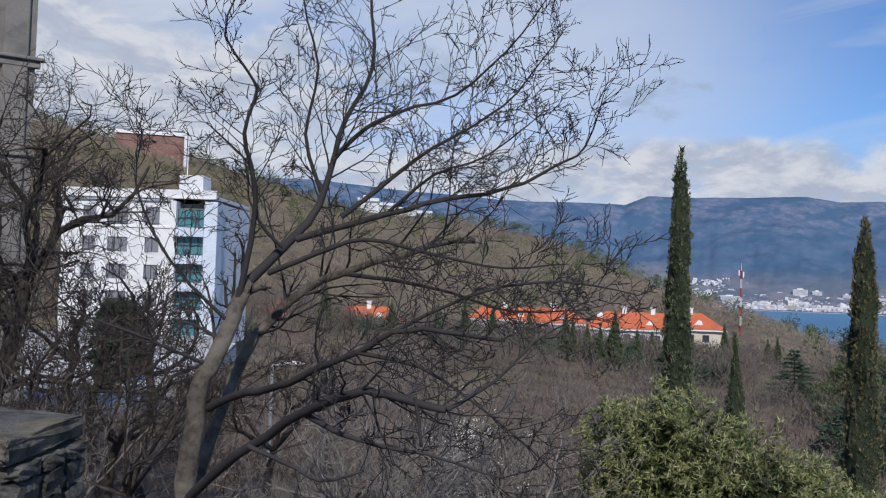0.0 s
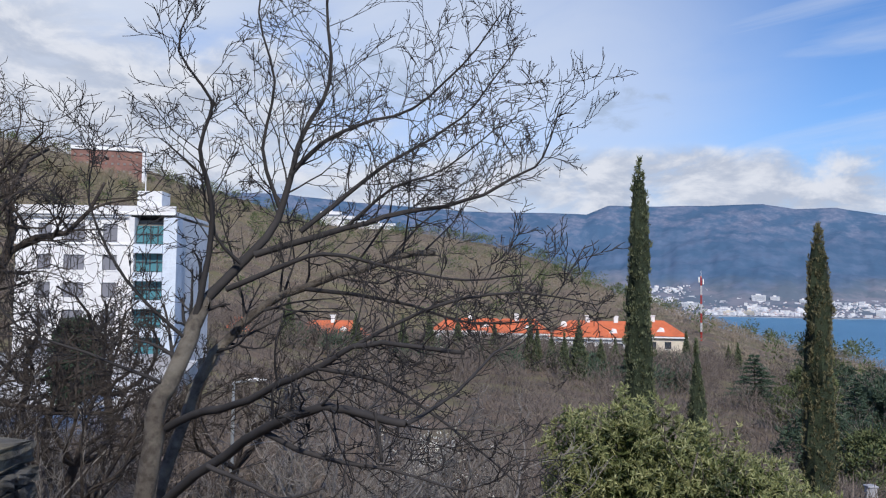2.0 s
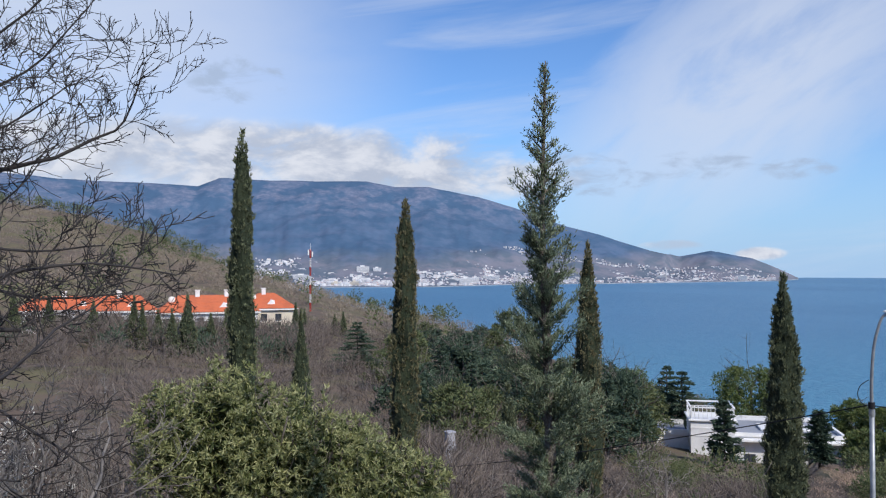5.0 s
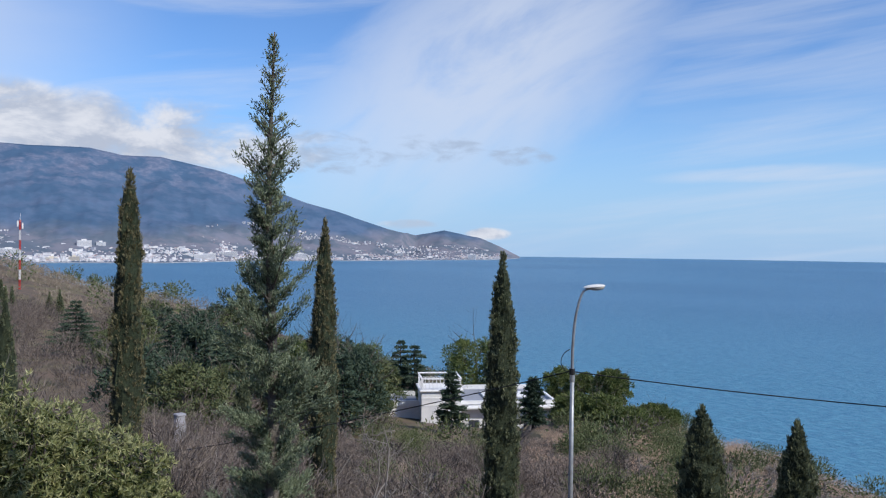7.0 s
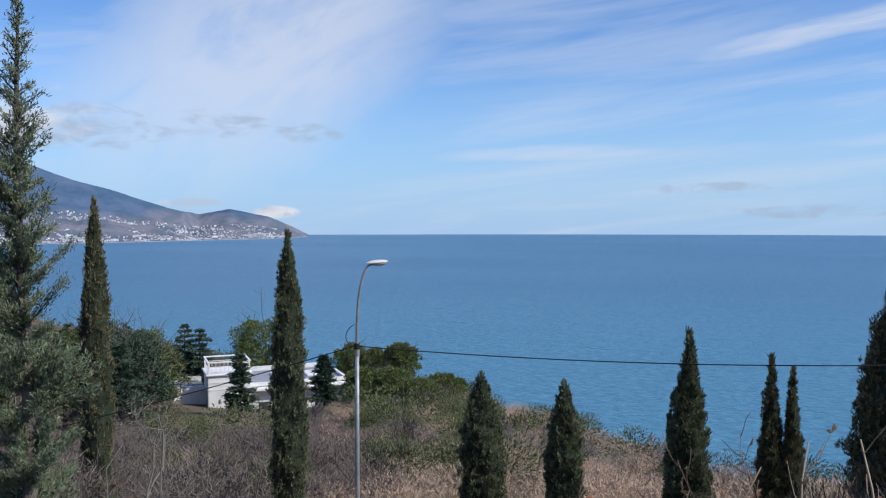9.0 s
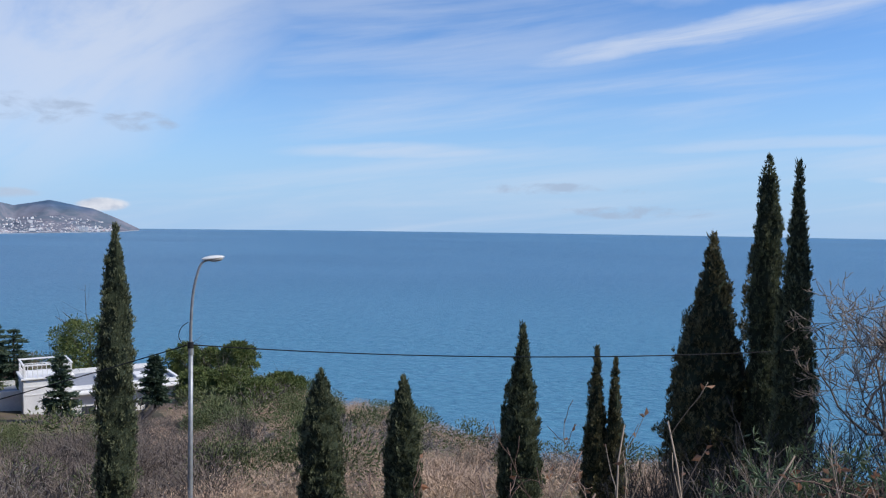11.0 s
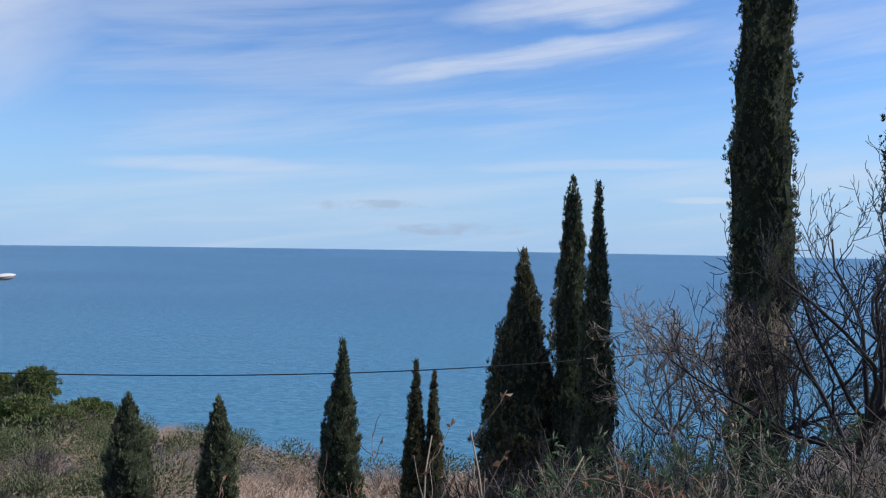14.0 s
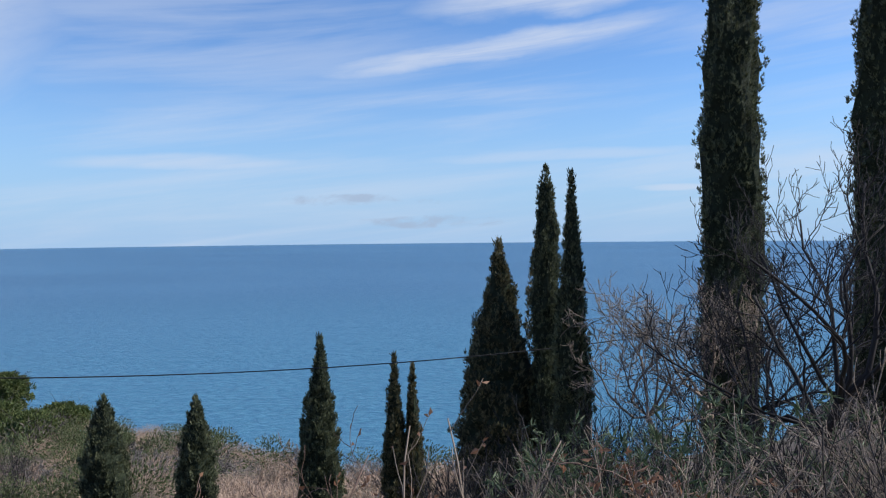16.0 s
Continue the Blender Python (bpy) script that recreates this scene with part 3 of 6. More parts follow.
def leaves(c, d, length, width, rng, keel=0.25):
    """Lozenge leaves with a slight keel: two triangles each."""
    n = len(c)
    d = d / (np.linalg.norm(d, axis=1, keepdims=True) + 1e-9)
    s, u = frames(d, rng)
    length = np.broadcast_to(np.asarray(length, float).reshape(-1, 1), (n, 1))
    width = np.broadcast_to(np.asarray(width, float).reshape(-1, 1), (n, 1))
    mid = c + d * length * 0.45
    v = np.stack([c, mid + s * width / 2 + u * width * keel, c + d * length, mid - s * width / 2 + u * width * keel], 1).reshape(-1, 3)
    k = np.arange(n)[:, None] * 4
    return v, np.vstack([k + [0, 1, 2], k + [0, 2, 3]]).reshape(2, n, 3).transpose(1, 0, 2).reshape(-1, 3)


class Wood:
    """Collects tapered limbs."""

    def __init__(self, least=0.0):
        self.verts, self.faces, self.least = [], [], least

    def tube(self, pts, radii, sides=5):
        pts = [Vector(p) for p in pts]
        base = len(self.verts)
        ref = Vector((0.31, 0.77, 0.55))
        for i, p in enumerate(pts):
            d = (pts[min(i + 1, len(pts) - 1)] - pts[max(i - 1, 0)])
            if d.length < 1e-6:
                d = Vector((0, 0, 1))
            d.normalize()
            u = d.cross(ref)
            if u.length < 1e-3:
                u = d.cross(Vector((1, 0, 0)))
            u.normalize()
            w = d.cross(u)
            for k in range(sides):
                a = 2 * math.pi * k / sides
                self.verts.append(tuple(p + (u * math.cos(a) + w * math.sin(a)) * radii[i]))
        for i in range(len(pts) - 1):
            for k in range(sides):
                a, b = base + i * sides + k, base + i * sides + (k + 1) % sides
                self.faces.append((a, b, b + sides, a + sides))
        self.faces.append(tuple(base + (len(pts) - 1) * sides + k for k in range(sides)))

    def curve(self, pts, r0, r1, sides=6, rnd=None, wobble=0.0, per=3):
        """A limb smoothed through a few guide points; returns its points and radii."""
        pts = [Vector(p) for p in pts]
        full = []
        for i in range(len(pts) - 1):
            p0, p1, p2, p3 = pts[max(i - 1, 0)], pts[i], pts[i + 1], pts[min(i + 2, len(pts) - 1)]
            for k in range(per):
                t = k / per
                full.append(0.5 * ((2 * p1) + (p2 - p0) * t + (2 * p0 - 5 * p1 + 4 * p2 - p3) * t * t + (3 * p1 - p0 - 3 * p2 + p3) * t ** 3))
        full.append(pts[-1])
        if rnd and wobble:
            full = [full[0]] + [p + Vector((rnd.gauss(0, wobble), rnd.gauss(0, wobble), rnd.gauss(0, wobble))) for p in full[1:]]
        n = len(full) - 1
        radii = [r0 + (r1 - r0) * (i / n) ** 0.8 for i in range(n + 1)]
        self.tube(full, radii, sides)
        return full, radii

    def grow(self, p, d, length, r, level, rnd, up=0.15, gnarl=0.25, spread=0.9, kids=(5, 5, 4), shrink=0.5, tip=0.35, segs=5, tips=None):
        d = d.normalized()
        r = max(r, self.least)
        pts, radii = [p.copy()], [r]
        for i in range(segs):
            d = (d + Vector((rnd.gauss(0, gnarl), rnd.gauss(0, gnarl), rnd.gauss(0, gnarl) + up))).normalized()
            p = p + d * (length / segs)
            pts.append(p.copy())
            radii.append(max(r * (1 - (1 - tip) * (i + 1) / segs), self.least * 0.7))
        self.tube(pts, radii, 6 if r > 0.05 else 4 if r > 0.015 else 3)
        if tips is not None and level == 0:
            tips.append((pts[-1], d.copy()))
        if level <= 0:
            return
        n = kids[min(len(kids) - 1, level - 1)]
        for k in range(n):
            f = 0.25 + 0.72 * (k + rnd.random() * 0.8) / n
            i = min(int(f * segs), segs - 1)
            t = f * segs - i
            q = pts[i].lerp(pts[i + 1], t)
            main = (pts[i + 1] - pts[i]).normalized()
            side = Vector((rnd.gauss(0, 1), rnd.gauss(0, 1), rnd.gauss(0, 1)))
            side = (side - main * side.dot(main))
            side.normalize()
            rr = (radii[i] + (radii[i + 1] - radii[i]) * t) * rnd.uniform(0.45, 0.7)
            self.grow(q, main + side * spread * rnd.uniform(0.6, 1.3), length * shrink * rnd.uniform(0.65, 1.2) * (1.15 - 0.4 * f), rr, level - 1, rnd, up, gnarl, spread, kids, shrink, tip, max(3, segs - 1), tips)

    def twigs(self, full, radii, n, length, rnd, level=1, r=None, up=0.12, lo=0.15, kids=(5, 4), spread=0.9, gnarl=0.16, bias=None):
        m = len(full) - 1
        for k in range(n):
            f = lo + (1 - lo) * (k + rnd.random()) / n
            i = min(int(f * m), m - 1)
            q = full[i].lerp(full[i + 1], f * m - i)
            main = (full[i + 1] - full[i]).normalized()
            side = Vector((rnd.gauss(0, 1), rnd.gauss(0, 0.8), rnd.gauss(0.25, 1)))
            if bias:
                side += bias
            side = side - main * side.dot(main)
            side.normalize()
            rr = r or radii[i] * 0.5
            self.grow(q, main * 0.8 + side * spread, length * rnd.uniform(0.5, 1.3), min(rr, radii[i] * 0.8), level, rnd, up, gnarl, 1.05, kids, 0.5, 0.4, 5)

    def mesh(self, name, mat, parent=None, label=""):
        ob = mesh_object(name, self.verts, self.faces, mat, parent, label, smooth_faces=True)
        return ob


def blades(c, d, length, width, rng):
    """Slim pointed blades: one triangle each."""
    n = len(c)
    d = d / (np.linalg.norm(d, axis=1, keepdims=True) + 1e-9)
    s, u = frames(d, rng)
    length = np.broadcast_to(np.asarray(length, float).reshape(-1, 1), (n, 1))
    width = np.broadcast_to(np.asarray(width, float).reshape(-1, 1), (n, 1))
    v = np.stack([c - s * width / 2, c + s * width / 2, c + d * length], 1).reshape(-1, 3)
    return v, np.arange(3 * n).reshape(-1, 3)


def cypress(x, y, top, radius, shape, label, seed, mat=None, n=9000, size=0.16, lean=(0, 0), lobes=()):
    """A columnar cypress from the ground to the height top. shape: radius factor by height fraction."""
    rng = np.random.default_rng(seed)
    radius *= 1.12
    z0 = gz(x, y) - 0.1
    h = top - z0
    e = thing("cypress_tree", x, y, z0, label, "cypress", "cypresses on the slope")
    trunk = cyl_bm((0, 0, 0), (lean[0] * 0.85, lean[1] * 0.85, h * 0.85), radius * 0.16, radius * 0.03, 8)
    part("trunk", trunk, M_BARK, e)
    hs, rs = zip(*shape)

    def lump(f, a):
        return 1 + 0.13 * np.sin(a * 3 + f * 17 + seed) + 0.10 * np.sin(a * 5 - f * 31 + seed * 2) + 0.09 * np.sin(f * 60 + a * 2)

    # dense inner body, coloured dark so gaps in the foliage look shaded
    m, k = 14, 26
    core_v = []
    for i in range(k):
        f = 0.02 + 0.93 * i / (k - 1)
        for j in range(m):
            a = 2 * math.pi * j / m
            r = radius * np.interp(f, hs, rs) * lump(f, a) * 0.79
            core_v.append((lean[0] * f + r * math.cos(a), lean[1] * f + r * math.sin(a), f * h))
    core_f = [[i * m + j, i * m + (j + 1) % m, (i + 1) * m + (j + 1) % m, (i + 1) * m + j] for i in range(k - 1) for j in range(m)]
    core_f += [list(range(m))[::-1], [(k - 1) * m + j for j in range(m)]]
    mesh_object("inner_crown", core_v, core_f, M_CYP_CORE, e, "inner foliage body, coloured dark for shade")
    # compact upright tufts of scale leaves all over the column
    per = 13
    shoots = max(40, int(n * 0.16))
    f = rng.random(shoots * 4)
    keep = rng.random(shoots * 4) < np.interp(f, hs, rs) / max(rs) + 0.08
    f = f[keep][:shoots]
    a = rng.random(len(f)) * 2 * math.pi
    reach = rng.uniform(0.70, 0.90, len(f)) * lump(f, a) * np.interp(f, hs, rs) * radius
    reach += np.where(rng.random(len(f)) < 0.05, rng.uniform(0, 0.07, len(f)) * radius, 0)
    c = np.c_[lean[0] * f + reach * np.cos(a), lean[1] * f + reach * np.sin(a), 0.015 * h + f * h * 0.985]
    out = np.c_[np.cos(a), np.sin(a), np.zeros(len(f))]
    for lx, ly, lz, lr, lh, ln in lobes:      # side spires
        ln = ln // 5
        ff = rng.random(ln) ** 1.2
        aa = rng.random(ln) * 2 * math.pi
        rr = lr * np.sqrt(np.clip(1 - ff, 0, 1)) * (0.6 + 0.45 * rng.random(ln))
        c = np.vstack([c, np.c_[lx + rr * np.cos(aa), ly + rr * np.sin(aa), lz + ff * lh]])
        out = np.vstack([out, np.c_[np.cos(aa), np.sin(aa), np.zeros(ln)]])
    idx = np.repeat(np.arange(len(c)), per)
    n = len(idx)
    tuft = size * rng.uniform(0.28, 0.62, len(c))[idx]
    ball = rng.normal(size=(n, 3))
    ball /= np.linalg.norm(ball, axis=1, keepdims=True)
    p = c[idx] + ball * tuft[:, None] * rng.uniform(0.15, 0.75, (n, 1)) * [0.7, 0.7, 1.7]
    d = ball * 0.7 + out[idx] * 0.40 + np.array([0, 0, 1.0])
    v, fc = blades(p, d, tuft * rng.uniform(0.7, 1.3, n), tuft * rng.uniform(0.32, 0.60, n), rng)
    # thin leading shoots at the very top
    m = 110
    tip = np.c_[lean[0] + rng.normal(0, 0.035 * radius + 0.01, m), lean[1] + rng.normal(0, 0.035 * radius + 0.01, m), h * (1 - 0.06 * rng.random(m))]
    v2, f2 = leaves(tip, np.c_[rng.normal(0, 0.3, (m, 2)), np.ones(m)], size * rng.uniform(0.6, 1.3, m), size * 0.22, rng)
    vs, fs = [v, v2], [fc, f2 + len(v)]
    mesh_object("crown", np.vstack(vs), np.vstack(fs), mat or M_CYP, e)
    return e


COLUMN = [(0, 0.8), (0.15, 0.95), (0.45, 1.0), (0.65, 0.86), (0.8, 0.62), (0.9, 0.38), (0.97, 0.16), (1, 0.02)]
SPIRE = [(0, 0.9), (0.2, 1.0), (0.45, 0.85), (0.7, 0.52), (0.88, 0.24), (0.97, 0.10), (1, 0.02)]
CONE = [(0, 0.8), (0.2, 1.0), (0.5, 0.85), (0.75, 0.45), (0.9, 0.2), (1, 0.03)]
TALL = [(0, 0.85), (0.25, 1.0), (0.6, 0.88), (0.8, 0.70), (0.92, 0.46), (0.98, 0.2), (1, 0.03)]


def clumps(centres, radii, per, leaf, rng, flat=1.0, up=0.3):
    """Leaf cloud: small leaves on many ball-shaped clumps."""
    n = len(centres)
    idx = np.repeat(np.arange(n), per)
    d = rng.normal(size=(len(idx), 3))
    d /= np.linalg.norm(d, axis=1, keepdims=True)
    r = radii[idx][:, None] * rng.random((len(idx), 1)) ** 0.45
    p = centres[idx] + d * r * [1, 1, flat]
    return leaves(p, d + [0, 0, up] + rng.normal(0, 0.35, d.shape), leaf * rng.uniform(0.6, 1.4, len(idx)), leaf * rng.uniform(0.25, 0.5, len(idx)), rng)


def pine(x, y, h, w, label, seed, mat=None, n=150, per=60, leaf=0.5, bare=0.3, name="pine_tree", category="pine tree", group="evergreens round the villa", umbrella=0.0):
    """A broad evergreen: limbs, and a lumpy crown with gaps."""
    rng = np.random.default_rng(seed)
    rnd = random.Random(seed)
    z0 = gz(x, y) - 0.1
    e = thing(name, x, y, z0, label, category, group)
    wood = Wood()
    lean = Vector((rnd.gauss(0, 0.06), rnd.gauss(0, 0.06), 1)) * h * 0.9
    full, radii = wood.curve([(0, 0, 0), lean * 0.3, lean * 0.65, lean], 0.035 * h, 0.008 * h, 7, rnd, 0.01 * h)
    wood.twigs(full, radii, 16, w * 0.55, rnd, 1, up=0.05, lo=bare, kids=(3, 3))
    wood.mesh("trunk", M_BARK, e)
    f = rng.random(n)
    prof = np.interp(f, [0, 0.25, 0.55, 0.85, 1], [0.55 + umbrella * 0.2, 1.0, 0.95 + umbrella * 0.05, 0.6 + 0.3 * umbrella, 0.15 + 0.4 * umbrella])
    a = rng.random(n) * 2 * math.pi
    r = prof * w / 2 * np.sqrt(rng.uniform(0.15, 1, n)) * (1 + 0.18 * np.sin(a * 3 + seed))
    c = np.c_[r * np.cos(a), r * np.sin(a), h * (bare + (1 - bare) * f)]
    v, fc = clumps(c, rng.uniform(0.5, 1.2, n) * w * 0.10, per, leaf, rng, 0.7)
    mesh_object("crown", v, fc, mat or M_PINE, e)
    return e


def cedar(x, y, h, w, label, seed, mat=None, layers=13, leaf=0.45, category="cedar", name="cedar_tree", group="cedars on the slope"):
    """A layered cedar: level plates of foliage on level limbs."""
    rng = np.random.default_rng(seed)
    rnd = random.Random(seed)
    z0 = gz(x, y) - 0.1
    e = thing(name, x, y, z0, label, category, group)
    wood = Wood()
    full, radii = wood.curve([(0, 0, 0), (0.1, 0, h * 0.5), (0, 0.05, h)], 0.025 * h, 0.004 * h, 7)
    vs, fs, b = [], [], 0
    for k in range(layers):
        f = 0.12 + 0.86 * k / (layers - 1)
        reach = w / 2 * (1 - f) ** 0.7 * rnd.uniform(0.85, 1.1) + 0.15
        for s in range(7):
            a = rnd.random() * 2 * math.pi
            L = reach * rnd.uniform(0.6, 1.05)
            tipz = f * h + L * rnd.uniform(-0.12, 0.16)
            p0, p1 = Vector((0, 0, f * h)), Vector((L * math.cos(a), L * math.sin(a), tipz))
            wood.tube([p0, p0.lerp(p1, 0.5) + Vector((0, 0, 0.05 * L)), p1], [0.02 * L + 0.02, 0.012 * L + 0.01, 0.008], 4)
            m = int(38 + 56 * L / (w / 2))
            t = rng.random(m) ** 0.6
            base = np.array(p0)[None] + (np.array(p1) - np.array(p0))[None] * t[:, None]
            off = np.c_[rng.normal(0, 0.16 * L, m), rng.normal(0, 0.16 * L, m), np.abs(rng.normal(0, 0.03 * h / layers + 0.05, m))]
            d = np.c_[np.full(m, math.cos(a)), np.full(m, math.sin(a)), np.full(m, 0.1)] + rng.normal(0, 0.5, (m, 3)) * [1, 1, 0.6]
            v, fc = leaves(base + off, d, leaf * rng.uniform(0.6, 1.4, m), leaf * 0.35, rng)
            vs.append(v)
            fs.append(fc + b)
            b += len(v)
    wood.mesh("trunk", M_BARK_DARK, e)
    mesh_object("crown", np.vstack(vs), np.vstack(fs), mat or M_CEDAR, e)
    return e


def bare_tree_mesh(seed, h, levels=3, kids=(6, 6, 5), r=0.09, stems=1, gnarl=0.2, up=0.18, spread=0.9):
    rnd = random.Random(seed)
    wood = Wood(0.0055)
    for s in range(stems):
        d = Vector((rnd.gauss(0, 0.15 if stems == 1 else 0.55), rnd.gauss(0, 0.15 if stems == 1 else 0.55), 1))
        wood.grow(Vector((rnd.gauss(0, 0.05 * stems), rnd.gauss(0, 0.05 * stems), -0.1)), d, h * rnd.uniform(0.6, 0.85), r * rnd.uniform(0.7, 1.1), levels, rnd, up, gnarl, spread, kids, 0.52, 0.3)
    return wood

# ------------------------------------------------------------------ buildings
def window(e, x0, x1, z0, z1, y, glass=None, mullions=1):
    w = part("window", box_bm((x0, y + 0.10, z0), (x1, y + 0.16, z1)), glass or M_GLASS, e)
    for k in range(mullions + 2):
        xm = x0 + (x1 - x0) * k / (mullions + 1)
        part("frame", box_bm((xm - 0.05, y + 0.02, z0), (xm + 0.05, y + 0.12, z1)), M_FRAME, w)
    part("sill", box_bm((x0 - 0.1, y - 0.12, z0 - 0.12), (x1 + 0.1, y + 0.1, z0 - 0.003)), M_WHITE_TRIM, w)
    return w


def pierced_wall(e, x0, x1, z0, z1, y, holes, mat, thick=0.35):
    """A wall along x with openings through it, laid as strips round the holes."""
    xs = sorted({x0, x1, *[h[0] for h in holes], *[h[1] for h in holes]})
    zs = sorted({z0, z1, *[h[2] for h in holes], *[h[3] for h in holes]})
    bm = bmesh.new()
    grid = {(i, k, q): bm.verts.new((xs[i], y + q * thick, zs[k])) for i in range(len(xs)) for k in range(len(zs)) for q in (0, 1)}
    nx, nz = len(xs) - 1, len(zs) - 1

    def solid(i, k):
        if not (0 <= i < nx and 0 <= k < nz):
            return False
        cx, cz = (xs[i] + xs[i + 1]) / 2, (zs[k] + zs[k + 1]) / 2
        return not any(h[0] < cx < h[1] and h[2] < cz < h[3] for h in holes)

    for i, k in product(range(nx), range(nz)):
        if solid(i, k):
            bm.faces.new([grid[c] for c in ((i, k, 0), (i + 1, k, 0), (i + 1, k + 1, 0), (i, k + 1, 0))])
            bm.faces.new([grid[c] for c in ((i, k, 1), (i, k + 1, 1), (i + 1, k + 1, 1), (i + 1, k, 1))])
            for di, dk, p, q in ((-1, 0, (i, k), (i, k + 1)), (1, 0, (i + 1, k + 1), (i + 1, k)), (0, -1, (i + 1, k), (i, k)), (0, 1, (i, k + 1), (i + 1, k + 1))):
                if not solid(i + di, k + dk):
                    bm.faces.new([grid[c] for c in ((*p, 0), (*q, 0), (*q, 1), (*p, 1))])
    return part("wall", bm, mat, e)


def apartment_house():
    # front faces the terrace; local x runs along the front
    z0 = -7.2
    e = thing("apartment_building", -45.4, 91.0, z0, "white five-storey apartment building with teal glazed bay", "apartment building")
    W, H, storeys = 17.8, 17.6, 5
    fh = 3.1
    holes = []
    cols = ((2.4, 3.9), (5.3, 7.6), (9.6, 11.2))
    for s in range(storeys):
        zb = 1.4 + s * fh
        for x0, x1 in cols:
            holes.append((x0, x1, zb, zb + (2.1 if s == 4 else 1.7)))
    pierced_wall(e, 0, 12.8, 0, H - 1.0, 0, holes, M_WHITE)
    for h in holes:
        window(e, *h, 0.05, glass=M_GLASS_PALE, mullions=1 if h[1] - h[0] < 2 else 2)
    part("wall", box_bm((0, 0.36, 0), (0.35, 14, H - 1.0)), M_WHITE, e)
    part("wall", box_bm((0.36, 13.6, 0), (W, 14, H - 1.0)), M_WHITE, e)
    part("wall", box_bm((W - 0.35, 1.2, 0), (W, 13.59, H - 1.0)), M_WHITE, e)
    # added grey panel behind the openings, in place of unlit rooms
    part("wall", box_bm((0.4, 0.6, 0), (W - 0.4, 0.75, H - 1.2)), M_GREYWALL, e, "grey panel standing in for dim rooms")
    # projecting bay with glass balconies
    part("wall", box_bm((12.8, -0.9, 0), (13.4, 0.5, H - 1.0)), M_WHITE, e)
    part("wall", box_bm((16.6, -0.9, 0), (W + 0.3, 1.19, H - 1.0)), M_BAY, e, "pale blue side of the bay")
    for s in range(storeys):
        zb = 1.1 + s * fh
        w = part("window", box_bm((13.4, -0.2, zb + 0.2), (16.6, -0.1, zb + 2.2)), M_GLASS_TEAL, e)
        for k in range(5):
            xm = 13.4 + 3.2 * k / 4
            part("frame", box_bm((xm - 0.06, -0.32, zb + 0.2), (xm + 0.06, -0.21, zb + 2.2)), M_FRAME, w)
        part("frame", box_bm((13.4, -0.34, zb + 1.2), (16.6, -0.24, zb + 1.3)), M_FRAME, w)
        part("balcony", box_bm((13.41, -1.1, zb - 0.9), (16.59, 0.4, zb + 0.1)), M_BAY, e)
    # cornice bands, roof and lift house with flag pole
    for z, d in ((H - 1.0, 0.35), (H - 4.1, 0.15), (4.2, 0.18)):
        part("cornice", box_bm((-d, -d, z), (12.79, -0.003, z + 0.3), 0.05), M_WHITE_TRIM, e)
    part("roof", box_bm((0, -0.6, H - 0.69), (W, 14, H - 0.3)), M_WHITE_TRIM, e)
    part("parapet", box_bm((0, -0.6, H - 0.3), (W, -0.3, H + 0.3)), M_WHITE, e)
    part("lift_house", box_bm((12.6, 2.0, H - 0.3), (15.4, 5.0, H + 2.3)), M_WHITE, e)
    part("flag_pole", cyl_bm((13.6, 1.7, H - 0.3), (13.6, 1.7, H + 6.2), 0.09, 0.05, 8), M_PAINT_WHITE, e)


apartment_house()

pav = mesh_object("pavement", [(-52, 84, -6.2), (-24, 88, -6.2), (-16, 44, -6.0), (-30, 40, -6.0), (-52, 84, -7.6), (-24, 88, -9.6), (-16, 44, -9.6), (-30, 40, -7.6)],
                  [(3, 2, 1, 0), (4, 5, 6, 7), (0, 1, 5, 4), (1, 2, 6, 5), (2, 3, 7, 6), (3, 0, 4, 7)], M_PAVE)
tagged(pav, "pale concrete forecourt of the apartment building", "pavement", kind="structure")
wall = thing("retaining_wall", -50, 80.5, -6.2, "low pale retaining wall along the forecourt", "wall")
part("wall", box_bm((0, 0, 0), (26, 0.4, 1.1)), M_CONCRETE, wall)
part("coping", box_bm((-0.05, -0.08, 1.1), (26.05, 0.48, 1.22)), M_FLAT, wall)


def old_building():
    """Grey plaster corner house with string courses, only its end shows."""
    e = thing("old_house", -13.35, 24.6, -5.5, "old grey plaster house with moulded string courses", "house", turn=34)
    part("wall", box_bm((-9, 0, 0), (0, 8, 18)), M_GREYWALL, e)
    for k, z in enumerate((4.0, 6.9, 10.2, 13.2)):
        part("cornice", box_bm((-9, -0.14, z), (0.14, -0.003, z + 0.22), 0.03), M_GREYWALL, e)
        part("cornice", box_bm((-9, -0.24, z + 0.22), (0.24, -0.003, z + 0.34), 0.03), M_GREYWALL, e)
    for x in (-0.9, -3.4):
        part("pilaster", box_bm((x, -0.12, 0), (x + 0.7, -0.002, 18), 0.03), M_GREYWALL, e)


old_building()


